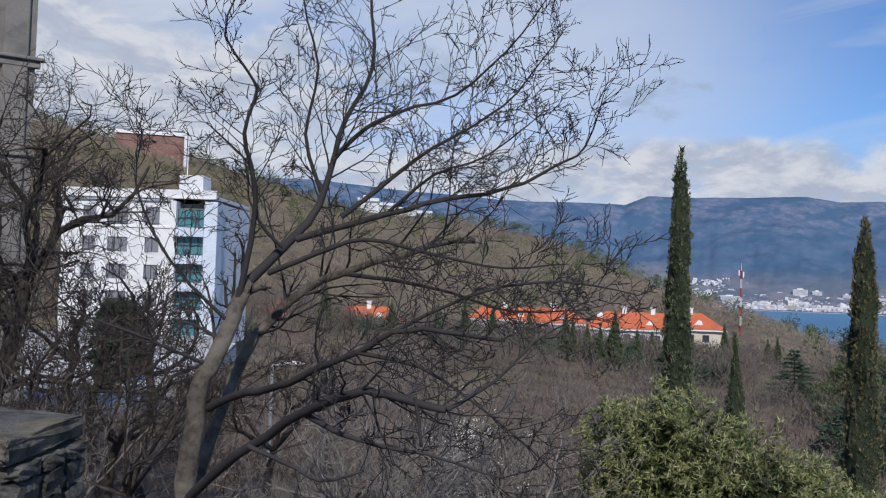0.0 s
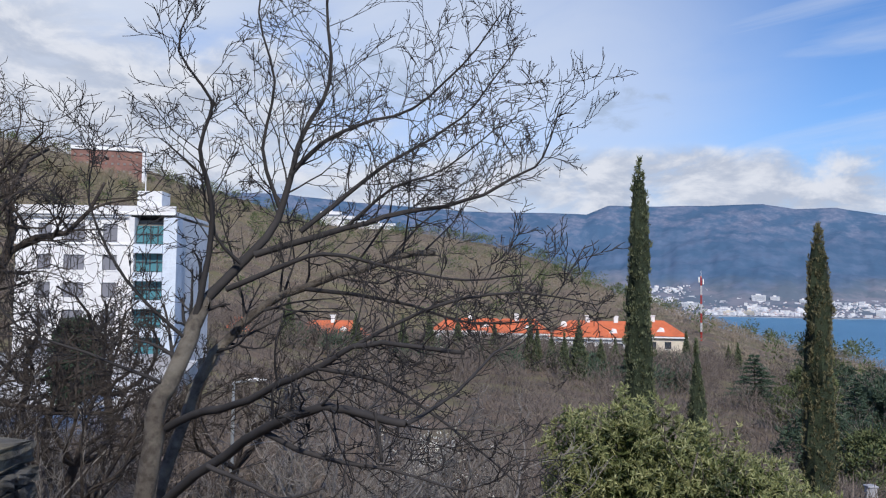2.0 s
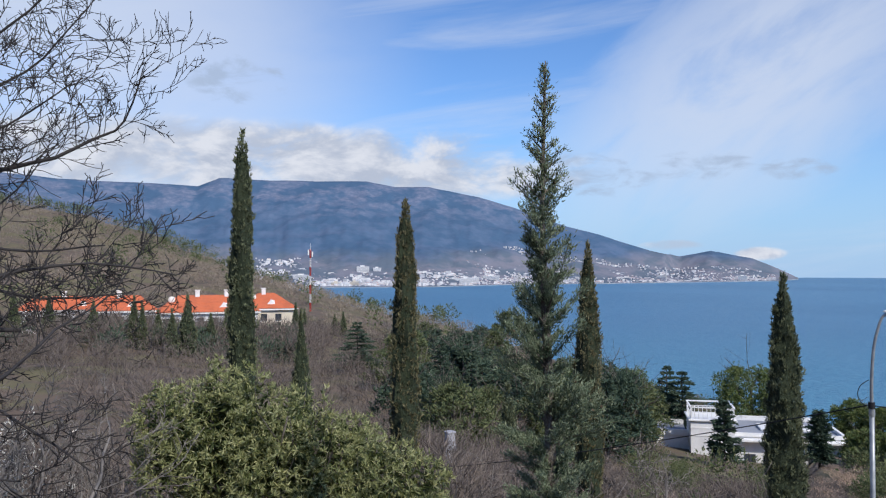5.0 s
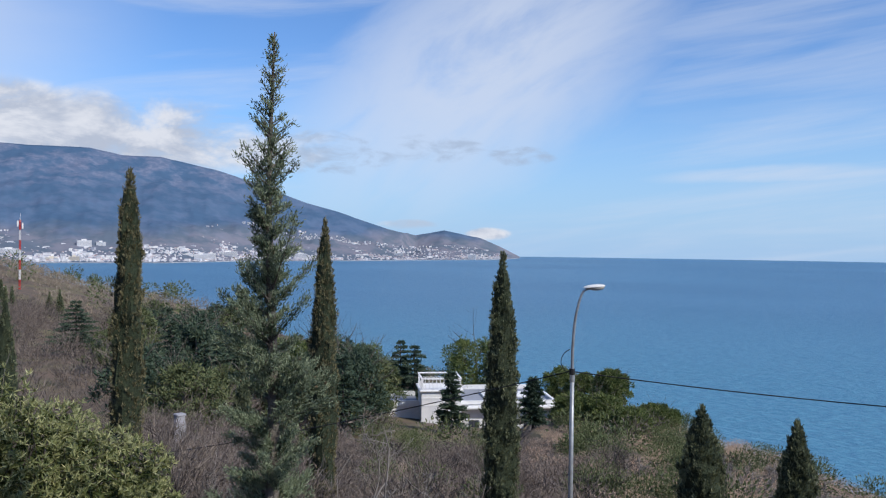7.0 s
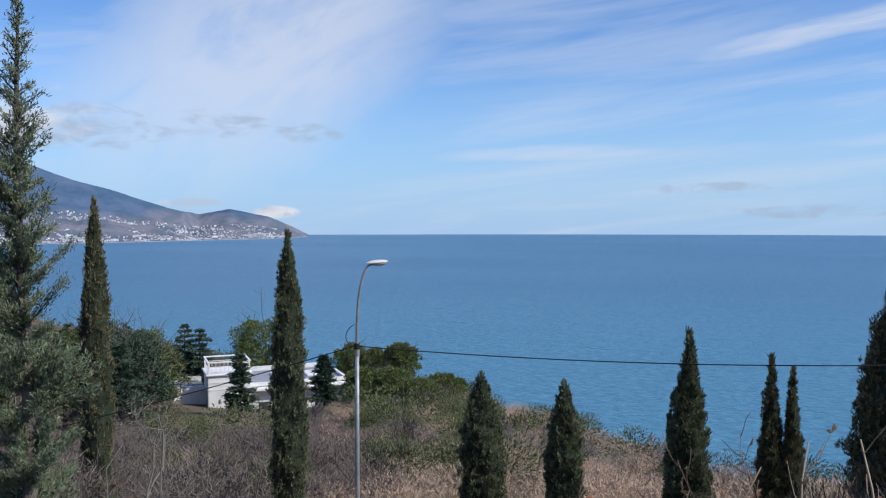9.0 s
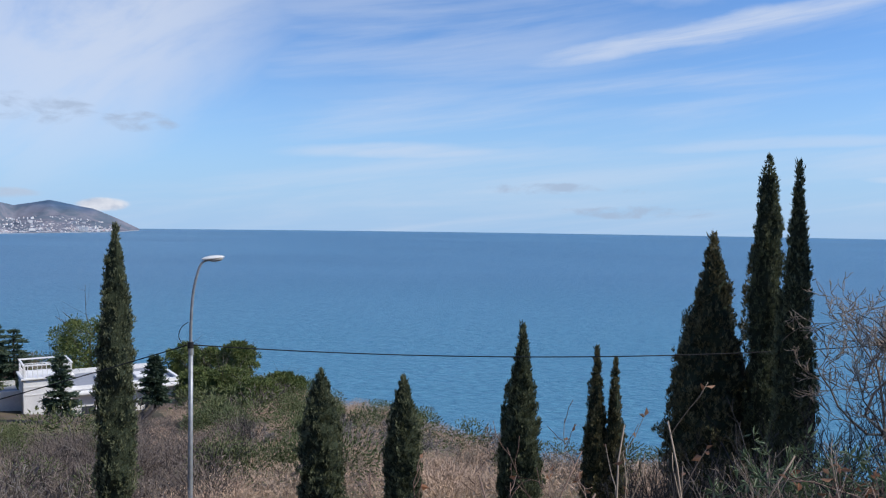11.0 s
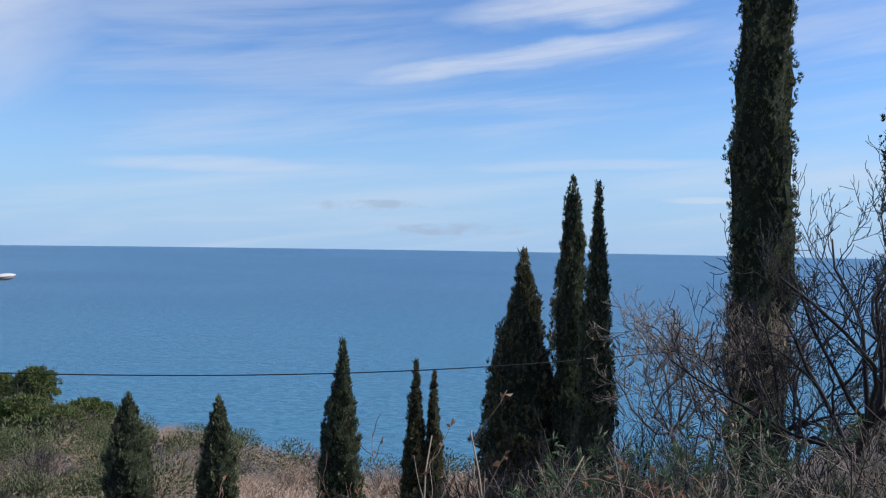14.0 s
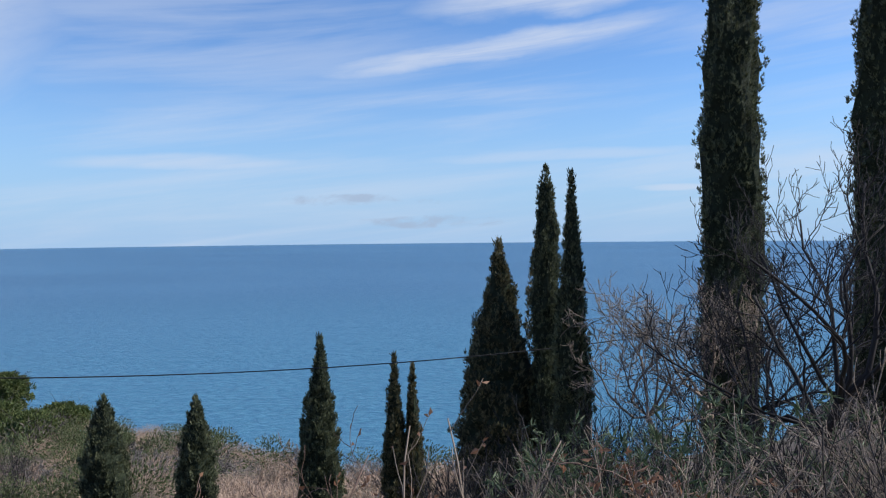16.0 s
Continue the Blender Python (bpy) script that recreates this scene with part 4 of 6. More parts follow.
def hip_house(x, y, z, w, d, wall_h, roof_h, turn, label, mat, seed, chimneys=1, dish=False, eave=0.7):
    e = thing("house", x, y, z, label, "house", "orange-roofed houses in the valley", turn)
    rnd = random.Random(seed)
    holes = [(k, k + 1.5, wall_h - 2.6, wall_h - 0.9) for k in np.arange(-w / 2 + 1.5, w / 2 - 2, 3.4).tolist()]
    pierced_wall(e, -w / 2, w / 2, -3, wall_h, -d / 2, holes, mat)
    for h in holes:
        window(e, *h, -d / 2 + 0.05)
    part("wall", box_bm((-w / 2, -d / 2 + 0.36, -3), (-w / 2 + 0.35, d / 2, wall_h)), mat, e)
    part("wall", box_bm((w / 2 - 0.35, -d / 2 + 0.36, -3), (w / 2, d / 2, wall_h)), mat, e)
    part("wall", box_bm((-w / 2 + 0.36, d / 2 - 0.35, -3), (w / 2 - 0.36, d / 2, wall_h)), mat, e)
    # grey sheet added inside the front to stand for dim interiors
    part("wall", box_bm((-w / 2 + 0.4, -d / 2 + 0.7, -3), (w / 2 - 0.4, -d / 2 + 0.8, wall_h - 0.1)), M_GREYWALL, e, "grey panel standing in for dim rooms")
    part("soffit", box_bm((-w / 2 - eave, -d / 2 - eave, wall_h), (w / 2 + eave, d / 2 + eave, wall_h + 0.35)), M_WHITE_TRIM, e)
    a, b = w / 2 + eave + 0.1, d / 2 + eave + 0.1
    rx = max(a - b * 0.75, 0.3)
    zt = wall_h + 0.35
    # roof slopes in stepped courses of tiles
    verts, faces = [], []
    rows = 14
    for i in range(rows):
        for t, lift in ((i / rows, 0.10), ((i + 1) / rows, 0.0)):
            ax, bx = a + (rx - a) * t, max(b * (1 - t), 0.02)
            verts += [(-ax, -bx, zt + roof_h * t + lift), (ax, -bx, zt + roof_h * t + lift), (ax, bx, zt + roof_h * t + lift), (-ax, bx, zt + roof_h * t + lift)]
    for i in range(2 * rows - 1):
        faces += [(4 * i + k, 4 * i + (k + 1) % 4, 4 * i + 4 + (k + 1) % 4, 4 * i + 4 + k) for k in range(4)]
    mesh_object("roof", verts, faces, M_ROOF, e, "orange tiled hip roof")
    for k in range(chimneys):
        cx = -rx + (k + 0.5) * 2 * rx / chimneys + rnd.uniform(-1, 1)
        c = part("chimney", box_bm((cx - 0.5, -0.9, wall_h + roof_h * 0.6), (cx + 0.5, 0.0, wall_h + roof_h + 1.4)), M_WHITE_TRIM, e)
        part("cap", box_bm((cx - 0.65, -1.05, wall_h + roof_h + 1.4), (cx + 0.65, 0.15, wall_h + roof_h + 1.6)), M_WHITE_TRIM, c)
    # small gabled dormer
    bm = bmesh.new()
    dx = rx * 0.5
    vv = [bm.verts.new(p) for p in ((dx - 1, -b * 0.72, zt + roof_h * 0.28), (dx + 1, -b * 0.72, zt + roof_h * 0.28), (dx, -b * 0.72, zt + roof_h * 0.28 + 1.1), (dx, -b * 0.35, zt + roof_h * 0.28 + 1.1), (dx - 1, -b * 0.45, zt + roof_h * 0.5), (dx + 1, -b * 0.45, zt + roof_h * 0.5))]
    for f in ((0, 1, 2), (0, 2, 3, 4), (2, 1, 5, 3)):
        bm.faces.new([vv[i] for i in f])
    part("dormer", bm, M_WHITE_TRIM, e)
    if dish:
        bm = bmesh.new()
        bmesh.ops.create_uvsphere(bm, u_segments=10, v_segments=6, radius=0.8)
        bmesh.ops.transform(bm, matrix=Matrix.Translation((-rx - 1.5, -b * 0.4, zt + roof_h * 0.6 + 0.6)) @ Matrix.Diagonal((1, 0.35, 1, 1)), verts=bm.verts)
        part("satellite_dish", bm, M_PAINT_WHITE, e)
    return e


def house_at(azd, d, top_el, w, dp, wall_h, roof_h, turn, label, mat, seed, **kw):
    x, y = at(azd, d)
    ztop = EYE + math.tan(radians(top_el)) * d
    return hip_house(x, y, ztop - wall_h - roof_h - 0.35, w, dp, wall_h, roof_h, turn, label, mat, seed, **kw)


house_at(16.3, 205, -1.85, 13, 13, 5.5, 3.6, -14, "cream house with orange hip roof and dormer", M_CREAM, 1, dish=True)
house_at(12.4, 200, -1.95, 22, 12, 5.5, 3.8, -10, "white house with orange hip roof and chimneys", M_WHITE, 2, chimneys=2, dish=True)
house_at(6.9, 200, -1.9, 14, 9, 6, 3.4, -4, "white house with orange roof among bare trees", M_WHITE, 3, chimneys=1)
house_at(3.6, 206, -1.9, 19, 9, 6, 3.0, -2, "white house with long orange roof among bare trees", M_WHITE, 4, chimneys=1)
house_at(-6.3, 185, -2.15, 15, 8, 5, 3.2, 8, "white house with orange roof beside dark conifers", M_WHITE, 5, chimneys=1)
house_at(-12.6, 180, -1.9, 7, 7, 5, 4.0, 10, "small house with steep orange roof", M_CREAM, 6, chimneys=0)


def villa():
    """White flat-roofed villa with a roof tower and pergola."""
    e = thing("villa", 76.3, 71.0, -23.5, "white flat-roofed villa with roof tower and pergola", "villa", turn=-40)
    # tower
    part("wall", box_bm((-2.6, -2.4, 0), (2.4, 2.6, 6.4)), M_WHITE, e)
    for z in (4.6, 5.5):
        part("band", box_bm((-2.65, -2.45, z), (2.45, 2.65, z + 0.16)), M_WHITE_TRIM, e)
    part("slab", box_bm((-2.9, -2.7, 6.4), (2.7, 2.9, 6.6), 0.04), M_WHITE_TRIM, e)
    pergola = part("pergola", box_bm((-2.7, -2.5, 7.95), (2.5, -2.3, 8.10)), M_WHITE_TRIM, e)
    part("beam", box_bm((-2.7, 2.4, 7.95), (2.5, 2.6, 8.10)), M_WHITE_TRIM, pergola)
    for xx in (-2.7, 2.3):
        part("beam", box_bm((xx, -2.29, 7.95), (xx + 0.2, 2.39, 8.10)), M_WHITE_TRIM, pergola)
    for px, py in ((-2.5, -2.35), (2.3, -2.35), (-2.5, 2.5), (2.3, 2.5)):
        part("post", box_bm((px - 0.1, py - 0.1, 6.6), (px + 0.1, py + 0.1, 7.95)), M_WHITE_TRIM, pergola)
    for sx in (-2.6, 2.4):
        rail = part("railing", box_bm((sx - 0.04, -2.2, 7.4), (sx + 0.04, 2.3, 7.46)), M_WHITE_TRIM, e)
        for k in range(9):
            part("baluster", box_bm((sx - 0.03, -2.0 + k * 0.5, 6.6), (sx + 0.03, -1.94 + k * 0.5, 7.4)), M_WHITE_TRIM, rail)
    for sy in (-2.4, 2.5):
        rail = part("railing", box_bm((-2.4, sy - 0.04, 7.4), (2.2, sy + 0.04, 7.46)), M_WHITE_TRIM, e)
        for k in range(9):
            part("baluster", box_bm((-2.2 + k * 0.5, sy - 0.03, 6.6), (-2.14 + k * 0.5, sy + 0.03, 7.4)), M_WHITE_TRIM, rail)
    w = part("window", box_bm((-2.66, -1.8, 1.2), (-2.601, -1.1, 2.4)), M_GLASS, e)
    w = part("window", box_bm((-1.6, -2.46, 1.2), (-0.9, -2.401, 2.4)), M_GLASS, e)
    # low wing and terrace behind the tower
    part("wall", box_bm((-8.5, 0.4, -2), (-2.61, 7.0, 4.1)), M_WHITE, e)
    part("parapet", box_bm((-8.7, 0.2, 4.1), (-2.62, 0.5, 4.8)), M_WHITE_TRIM, e)
    part("parapet", box_bm((-8.7, 6.8, 4.1), (-2.62, 7.1, 4.8)), M_WHITE_TRIM, e)
    part("parapet", box_bm((-8.7, 0.51, 4.1), (-8.4, 6.79, 4.8)), M_WHITE_TRIM, e)
    part("roof", box_bm((-8.39, 0.52, 4.1), (-2.63, 6.78, 4.2)), M_FLAT, e)
    # main wing
    part("wall", box_bm((2.41, -1.4, -2), (14.8, 8.5, 4.6)), M_WHITE, e)
    part("roof", box_bm((2.6, -1.2, 4.6), (14.6, 8.3, 4.75)), M_FLAT, e)
    part("parapet", box_bm((2.41, 8.2, 4.6), (14.9, 8.6, 5.3)), M_WHITE_TRIM, e)
    part("parapet", box_bm((2.42, -1.6, 4.6), (14.9, -1.25, 5.0)), M_WHITE_TRIM, e)
    part("parapet", box_bm((14.55, -1.24, 4.6), (14.9, 8.19, 5.1)), M_WHITE_TRIM, e)
    part("slab", box_bm((2.45, -2.6, 4.1), (15.5, -1.41, 4.4), 0.05), M_WHITE_TRIM, e)
    for k in range(5):
        xx = 3.6 + k * 2.4
        w = part("window", box_bm((xx, -1.46, 0.6), (xx + 1.3, -1.401, 2.5)), M_GLASS, e)
        part("frame", box_bm((xx + 0.6, -1.52, 0.6), (xx + 0.7, -1.461, 2.5)), M_FRAME, w)
    for k in range(3):
        part("skylight", box_bm((6 + k * 2.2, 1.5, 4.76), (7.4 + k * 2.2, 5.0, 5.0), 0.05), M_WHITE_TRIM, e)


villa()


def sanatorium():
    """Long red-brown slab on the hill with white balcony rows."""
    x, y = at(-21.4, 497)
    e = thing("sanatorium", x, y, 66.5, "long dull-red slab building with white balcony rows", "building", turn=14)
    part("wall", box_bm((-19, 0, -14), (19, 12, 15)), M_BRICK, e)
    for k in range(5):
        z = -8 + k * 4.4
        for j in range(11):
            w = part("window", box_bm((-17.6 + j * 3.3, -0.30, z), (-16.3 + j * 3.3, -0.003, z + 1.2)), M_GREYWALL, e)
    part("cornice", box_bm((-19.3, -0.8, 13.4), (19.3, -0.004, 15.4)), M_WHITE_TRIM, e)
    part("roof", box_bm((-19.3, -0.79, 15.41), (19.3, 12, 16.4)), M_FLAT, e)
    part("stair_tower", box_bm((19.01, -0.5, -14), (20.6, 6, 17)), M_WHITE, e)


sanatorium()


def hill_hotel():
    x, y = at(-5.0, 600)
    e = thing("hill_hotel", x, y, 49, "white stepped hotel on the wooded hill", "hotel", turn=5)
    for k, (x0, x1, h) in enumerate(((-24, -8, 10.5), (-7.9, 6, 7.5), (6.1, 20, 4.5), (20.1, 32, 2.5))):
        b = part("wing", box_bm((x0, 0, -12), (x1, 12, h)), M_WHITE, e)
        part("band", box_bm((x0, -0.8, h - 3.0), (x1, -0.01, h - 2.2)), M_FLAT, b)
    part("tower", box_bm((-20, 3, 10.5), (-15, 8, 13)), M_WHITE, e)


hill_hotel()


def radio_mast():
    x, y = at(19.28, 275)
    e = thing("radio_mast", x, y, gz(x, y), "red and white lattice radio mast on the slope", "mast")
    base, top = gz(x, y), 7.3
    h = top - base
    n = 7
    for k in range(n):
        bm = bmesh.new()
        z0, z1 = h * k / n, h * (k + 1) / n
        for sx, sy in ((-1, -1), (1, -1), (1, 1), (-1, 1)):
            cyl_bm((0.18 * sx, 0.18 * sy, z0), (0.18 * sx, 0.18 * sy, z1), 0.06, 0.06, 5, bm)
        for s in range(3):
            za, zb = z0 + (z1 - z0) * s / 3, z0 + (z1 - z0) * (s + 1) / 3
            for (ax, ay), (bx, by) in (((-1, -1), (1, -1)), ((1, -1), (1, 1)), ((1, 1), (-1, 1)), ((-1, 1), (-1, -1))):
                cyl_bm((0.18 * ax, 0.18 * ay, za), (0.18 * bx, 0.18 * by, zb), 0.04, 0.04, 4, bm)
        part("section", bm, M_RED if k % 2 == (n - 1) % 2 else M_PAINT_WHITE, e)
    part("antenna", cyl_bm((0, 0, h - 0.5), (0, 0, h + 2.0), 0.08, 0.03, 6), M_PAINT_WHITE, e)
    part("antenna", box_bm((-0.9, -0.2, h - 2.0), (-0.5, 0.2, h - 0.2), 0.05), M_PAINT_WHITE, e)
    part("antenna", box_bm((0.5, -0.2, h - 2.6), (0.9, 0.2, h - 0.8), 0.05), M_PAINT_WHITE, e)


radio_mast()


# ------------------------------------------------------------------ lamp posts and cables
def street_lamp():
    x, y = 13.95, 8.90
    z0 = gz(x, y)
    e = thing("street_lamp", x, y, z0, "grey steel street lamp with curved arm and white head", "street lamp")
    top = 0.55 - z0
    w = Wood()
    w.tube([(0, 0, -0.2), (0.0, 0, top * 0.35), (0.01, 0, top * 0.72)], [0.050, 0.046, 0.042], 12)
    w.mesh("pole", M_STEEL, e)
    a = Wood()
    s = top * 0.72
    d = Vector((0.62, -0.78, 0)).normalized()
    a.curve([(0.01, 0, s), (0.01, 0, s + 0.5), d * 0.04 + Vector((0, 0, s + 1.05)), d * 0.10 + Vector((0, 0, top - 0.2)), d * 0.20 + Vector((0, 0, top + 0.10)), d * 0.38 + Vector((0, 0, top + 0.18))], 0.032, 0.022, 10, per=4)
    a.mesh("arm", M_STEEL, e)
    bm = cyl_bm((0.01, 0, s - 0.1), (0.01, 0, s + 0.04), 0.053, 0.050, 12)
    part("collar", bm, M_STEEL, e)
    bm = bmesh.new()
    bmesh.ops.create_uvsphere(bm, u_segments=18, v_segments=10, radius=1)
    for v in bm.verts:
        v.co = Vector((v.co.x * 0.23, v.co.y * 0.085, v.co.z * (0.055 if v.co.z > 0 else 0.02)))
    ang = math.atan2(d.y, d.x)
    place = Matrix.Translation(d * 0.42 + Vector((0, 0, top + 0.20))) @ Matrix.Rotation(ang, 4, "Z") @ Matrix.Rotation(radians(-6), 4, "Y")
    bm.transform(place)
    head = part("head", bm, M_LAMP_TOP, e, "white enamelled lamp head")
    bm = bmesh.new()
    bmesh.ops.create_uvsphere(bm, u_segments=14, v_segments=8, radius=1)
    bm.transform(place @ Matrix.Translation((0.05, 0, -0.02)) @ Matrix.Diagonal((0.15, 0.07, 0.055, 1)))
    part("glass", bm, M_LAMP_GLASS, head)
    # clamp and loose cable loop where the line is fixed
    zc = -0.95 - z0
    part("clamp", cyl_bm((0, 0, zc - 0.06), (0, 0, zc + 0.06), 0.058, 0.058, 10), M_CABLE, e)
    loop = Wood()
    loop.curve([(0.0, 0.05, zc + 0.45), (-0.13, 0.12, zc + 0.35), (-0.17, 0.15, zc + 0.18), (-0.1, 0.1, zc + 0.02), (0, 0.05, zc)], 0.008, 0.008, 6, per=4)
    loop.mesh("cable_loop", M_CABLE, e)


street_lamp()


def cable(name, p, q, sag, label, r=0.011):
    w = Wood()
    p, q = Vector(p), Vector(q)
    pts = [p.lerp(q, k / 24) - Vector((0, 0, sag * 4 * (k / 24) * (1 - k / 24))) for k in range(25)]
    w.tube(pts, [r] * 25, 6)
    tagged(w.mesh(name, M_CABLE), label, "cable")


cable("power_cable", (13.97, 8.85, -0.95), (20.0, -6.5, -0.75), 0.33, "black power cable hanging from the lamp post")
cable("power_cable", (13.95, 8.95, -0.95), (11.3, 32.0, -7.0), 0.35, "black power cable running down to the valley")


def small_lamp():
    x, y = -3.7, 18.3
    z0 = gz(x, y)
    e = thing("street_lamp", x, y, z0, "slim street lamp with flat white head among branches", "street lamp")
    h = -0.5 - z0
    part("pole", cyl_bm((-0.45, 0, -0.1), (-0.45, 0, h), 0.05, 0.035, 8), M_STEEL, e)
    part("arm", cyl_bm((-0.45, 0, h), (0.0, 0, h + 0.05), 0.025, 0.025, 8), M_STEEL, e)
    bm = bmesh.new()
    bmesh.ops.create_uvsphere(bm, u_segments=14, v_segments=8, radius=1)
    bm.transform(Matrix.Translation((0.05, 0, h + 0.06)) @ Matrix.Diagonal((0.24, 0.1, 0.045, 1)))
    part("head", bm, M_LAMP_TOP, e, "flat white lamp head")


small_lamp()


def stele():
    x, y = 29.4, 52.3
    e = thing("stone_stele", x, y, gz(x, y), "pale tapering stone stele among scrub", "stele")
    bm = bmesh.new()
    bmesh.ops.create_cone(bm, cap_ends=True, segments=4, radius1=0.8, radius2=0.4, depth=3.0, matrix=Matrix.Translation((0, 0, 1.5)) @ Matrix.Rotation(radians(30), 4, "Z"))
    part("shaft", bm, M_CONCRETE, e)
    part("cap", box_bm((-0.35, -0.35, 3.0), (0.35, 0.35, 3.15), 0.04), M_CONCRETE, e)


stele()

# ------------------------------------------------------------------ cypresses
cypress(6.33, 23.14, 5.5, 0.42, TALL, "tall narrow dark green cypress standing above a laurel", 1, n=11000, size=0.15)
cypress(12.0, 24.17, 3.75, 0.50, TALL, "tall cypress with brownish green foliage", 2, mat=M_CYP_BROWN, n=11000, size=0.16, lean=(0.1, 0))
cypress(13.7, 39.7, -0.75, 0.75, CONE, "small dark cypress on the bare slope", 3, n=5000, size=0.22)
cypress(21.6, 26.4, 2.5, 0.60, COLUMN, "slim cypress with browned lower foliage", 4, mat=M_CYP_BROWN, n=9000, size=0.2)
cypress(18.67, 14.5, 1.3, 0.50, COLUMN, "dense dark cypress beside the lamp post", 5, n=11000, size=0.16)
cypress(21.1, 9.5, -2.75, 0.60, COLUMN, "short dense cypress above the sea", 6, n=8000, size=0.15, lobes=((0.35, -0.35, 0.3, 0.3, 2.6, 1500),))
cypress(19.66, 6.5, -2.5, 0.46, COLUMN, "short dense cypress with bare twigs behind", 7, n=8000, size=0.15)
cypress(21.3, 3.75, -1.2, 0.55, SPIRE, "tapering cypress with a side spire", 8, n=9000, size=0.16, lobes=((0.1, 0.40, 0.8, 0.26, 2.9, 1800),))
cypress(22.84, 1.96, -1.95, 0.37, SPIRE, "slim olive cypress spire of a pair", 9, mat=M_CYP_BROWN, n=6500, size=0.15)
cypress(22.9, 1.45, -2.25, 0.30, SPIRE, "slim olive cypress, shorter of a pair", 10, mat=M_CYP_BROWN, n=5500, size=0.15)
cypress(19.96, -0.95, 1.3, 1.0, CONE, "broad conical cypress with loose shoots", 11, mat=M_CYP_BROWN, n=21000, size=0.14, lobes=((0.2, -0.9, 4.2, 0.28, 2.2, 1300), (0.1, 0.75, 1.2, 0.35, 2.2, 1200)))
cypress(19.5, -2.06, 3.05, 0.38, TALL, "narrow very dark cypress with clipped top", 12, n=15000, size=0.115)
cypress(17.25, -2.41, 2.75, 0.42, SPIRE, "narrow grey-green cypress with feathery tip", 13, n=13000, size=0.125)
cypress(17.4, -5.75, 10.5, 0.66, TALL, "very tall thick dark cypress", 14, n=30000, size=0.125)
cypress(12.7, -6.6, 8.5, 0.50, TALL, "tall dark cypress behind a bare tree", 15, n=22000, size=0.105)


def open_cypress():
    """A loose grey-green cypress close by: ascending limbs with feathery sprays and cones."""
    x, y, top = 4.75, 6.02, 3.5
    z0 = gz(x, y) - 0.1
    h = top - z0
    e = thing("open_cypress_tree", x, y, z0, "loose grey-green cypress with feathery top and cones", "cypress")
    rng, rnd = np.random.default_rng(21), random.Random(21)
    wood = Wood()
    full, radii = wood.curve([(0, 0, 0), (0.03, 0, h * 0.35), (-0.03, 0.02, h * 0.7), (0.0, 0, h)], 0.085, 0.006, 8)
    vs, fs, b = [], [], 0
    cones = []
    for k in range(235):
        f = 0.04 + 0.95 * (k + rnd.random()) / 235
        base = Vector(full[min(int(f * (len(full) - 1)), len(full) - 2)]).lerp(Vector(full[min(int(f * (len(full) - 1)) + 1, len(full) - 1)]), 0.5)
        base.z = f * h
        reach = np.interp(f, [0, 0.38, 0.53, 0.68, 0.83, 0.95, 1], [0.54, 0.46, 0.33, 0.22, 0.17, 0.10, 0.02]) * rnd.uniform(0.4, 1.2) * (1 + 0.35 * math.sin(f * 41) * math.sin(f * 23 + 1))
        if k in (118, 126):
            reach = 0.62
        a = rnd.random() * 2 * math.pi
        rise = rnd.uniform(0.55, 1.15) if f > 0.45 else rnd.uniform(0.35, 0.95)
        tip = base + Vector((math.cos(a) * reach, math.sin(a) * reach, reach * rise))
        wood.tube([base, base.lerp(tip, 0.5) + Vector((0, 0, -0.03 * reach)), tip], [0.010, 0.006, 0.003], 4)
        dens = np.interp(f, [0, 0.5, 0.66, 0.8, 0.9, 1], [0.85, 0.8, 0.55, 0.24, 0.12, 0.12])
        m = int((150 + 760 * reach) * dens)
        t = rng.uniform(0.22, 1.05, m)
        p = np.array(base)[None] + np.array(tip - base)[None] * t[:, None]
        d = np.array((tip - base).normalized())[None] * 0.7 + rng.normal(0, 0.55, (m, 3)) + [0, 0, 0.45]
        p = p + rng.normal(0, 0.016 + 0.024 * reach, (m, 3))
        v, fc = leaves(p, d, rng.uniform(0.022, 0.060, m), rng.uniform(0.007, 0.014, m), rng, 0.4)
        vs.append(v)
        fs.append(fc + b)
        b += len(v)
        if rnd.random() < 0.28 and f < 0.8:
            cones.append(tip.lerp(base, rnd.uniform(0.0, 0.3)))
    wood.mesh("trunk", M_BARK, e)
    mesh_object("crown", np.vstack(vs), np.vstack(fs), M_FIR, e)
    bm = bmesh.new()
    bmesh.ops.create_icosphere(bm, subdivisions=1, radius=0.019)
    first = part("cone", bm, M_CONE, e, "round woody cone")
    first.location = cones[0]
    for c in cones[1:60]:
        o = new("cone", first.data)
        o.parent = e
        o.location = c
    return e


open_cypress()


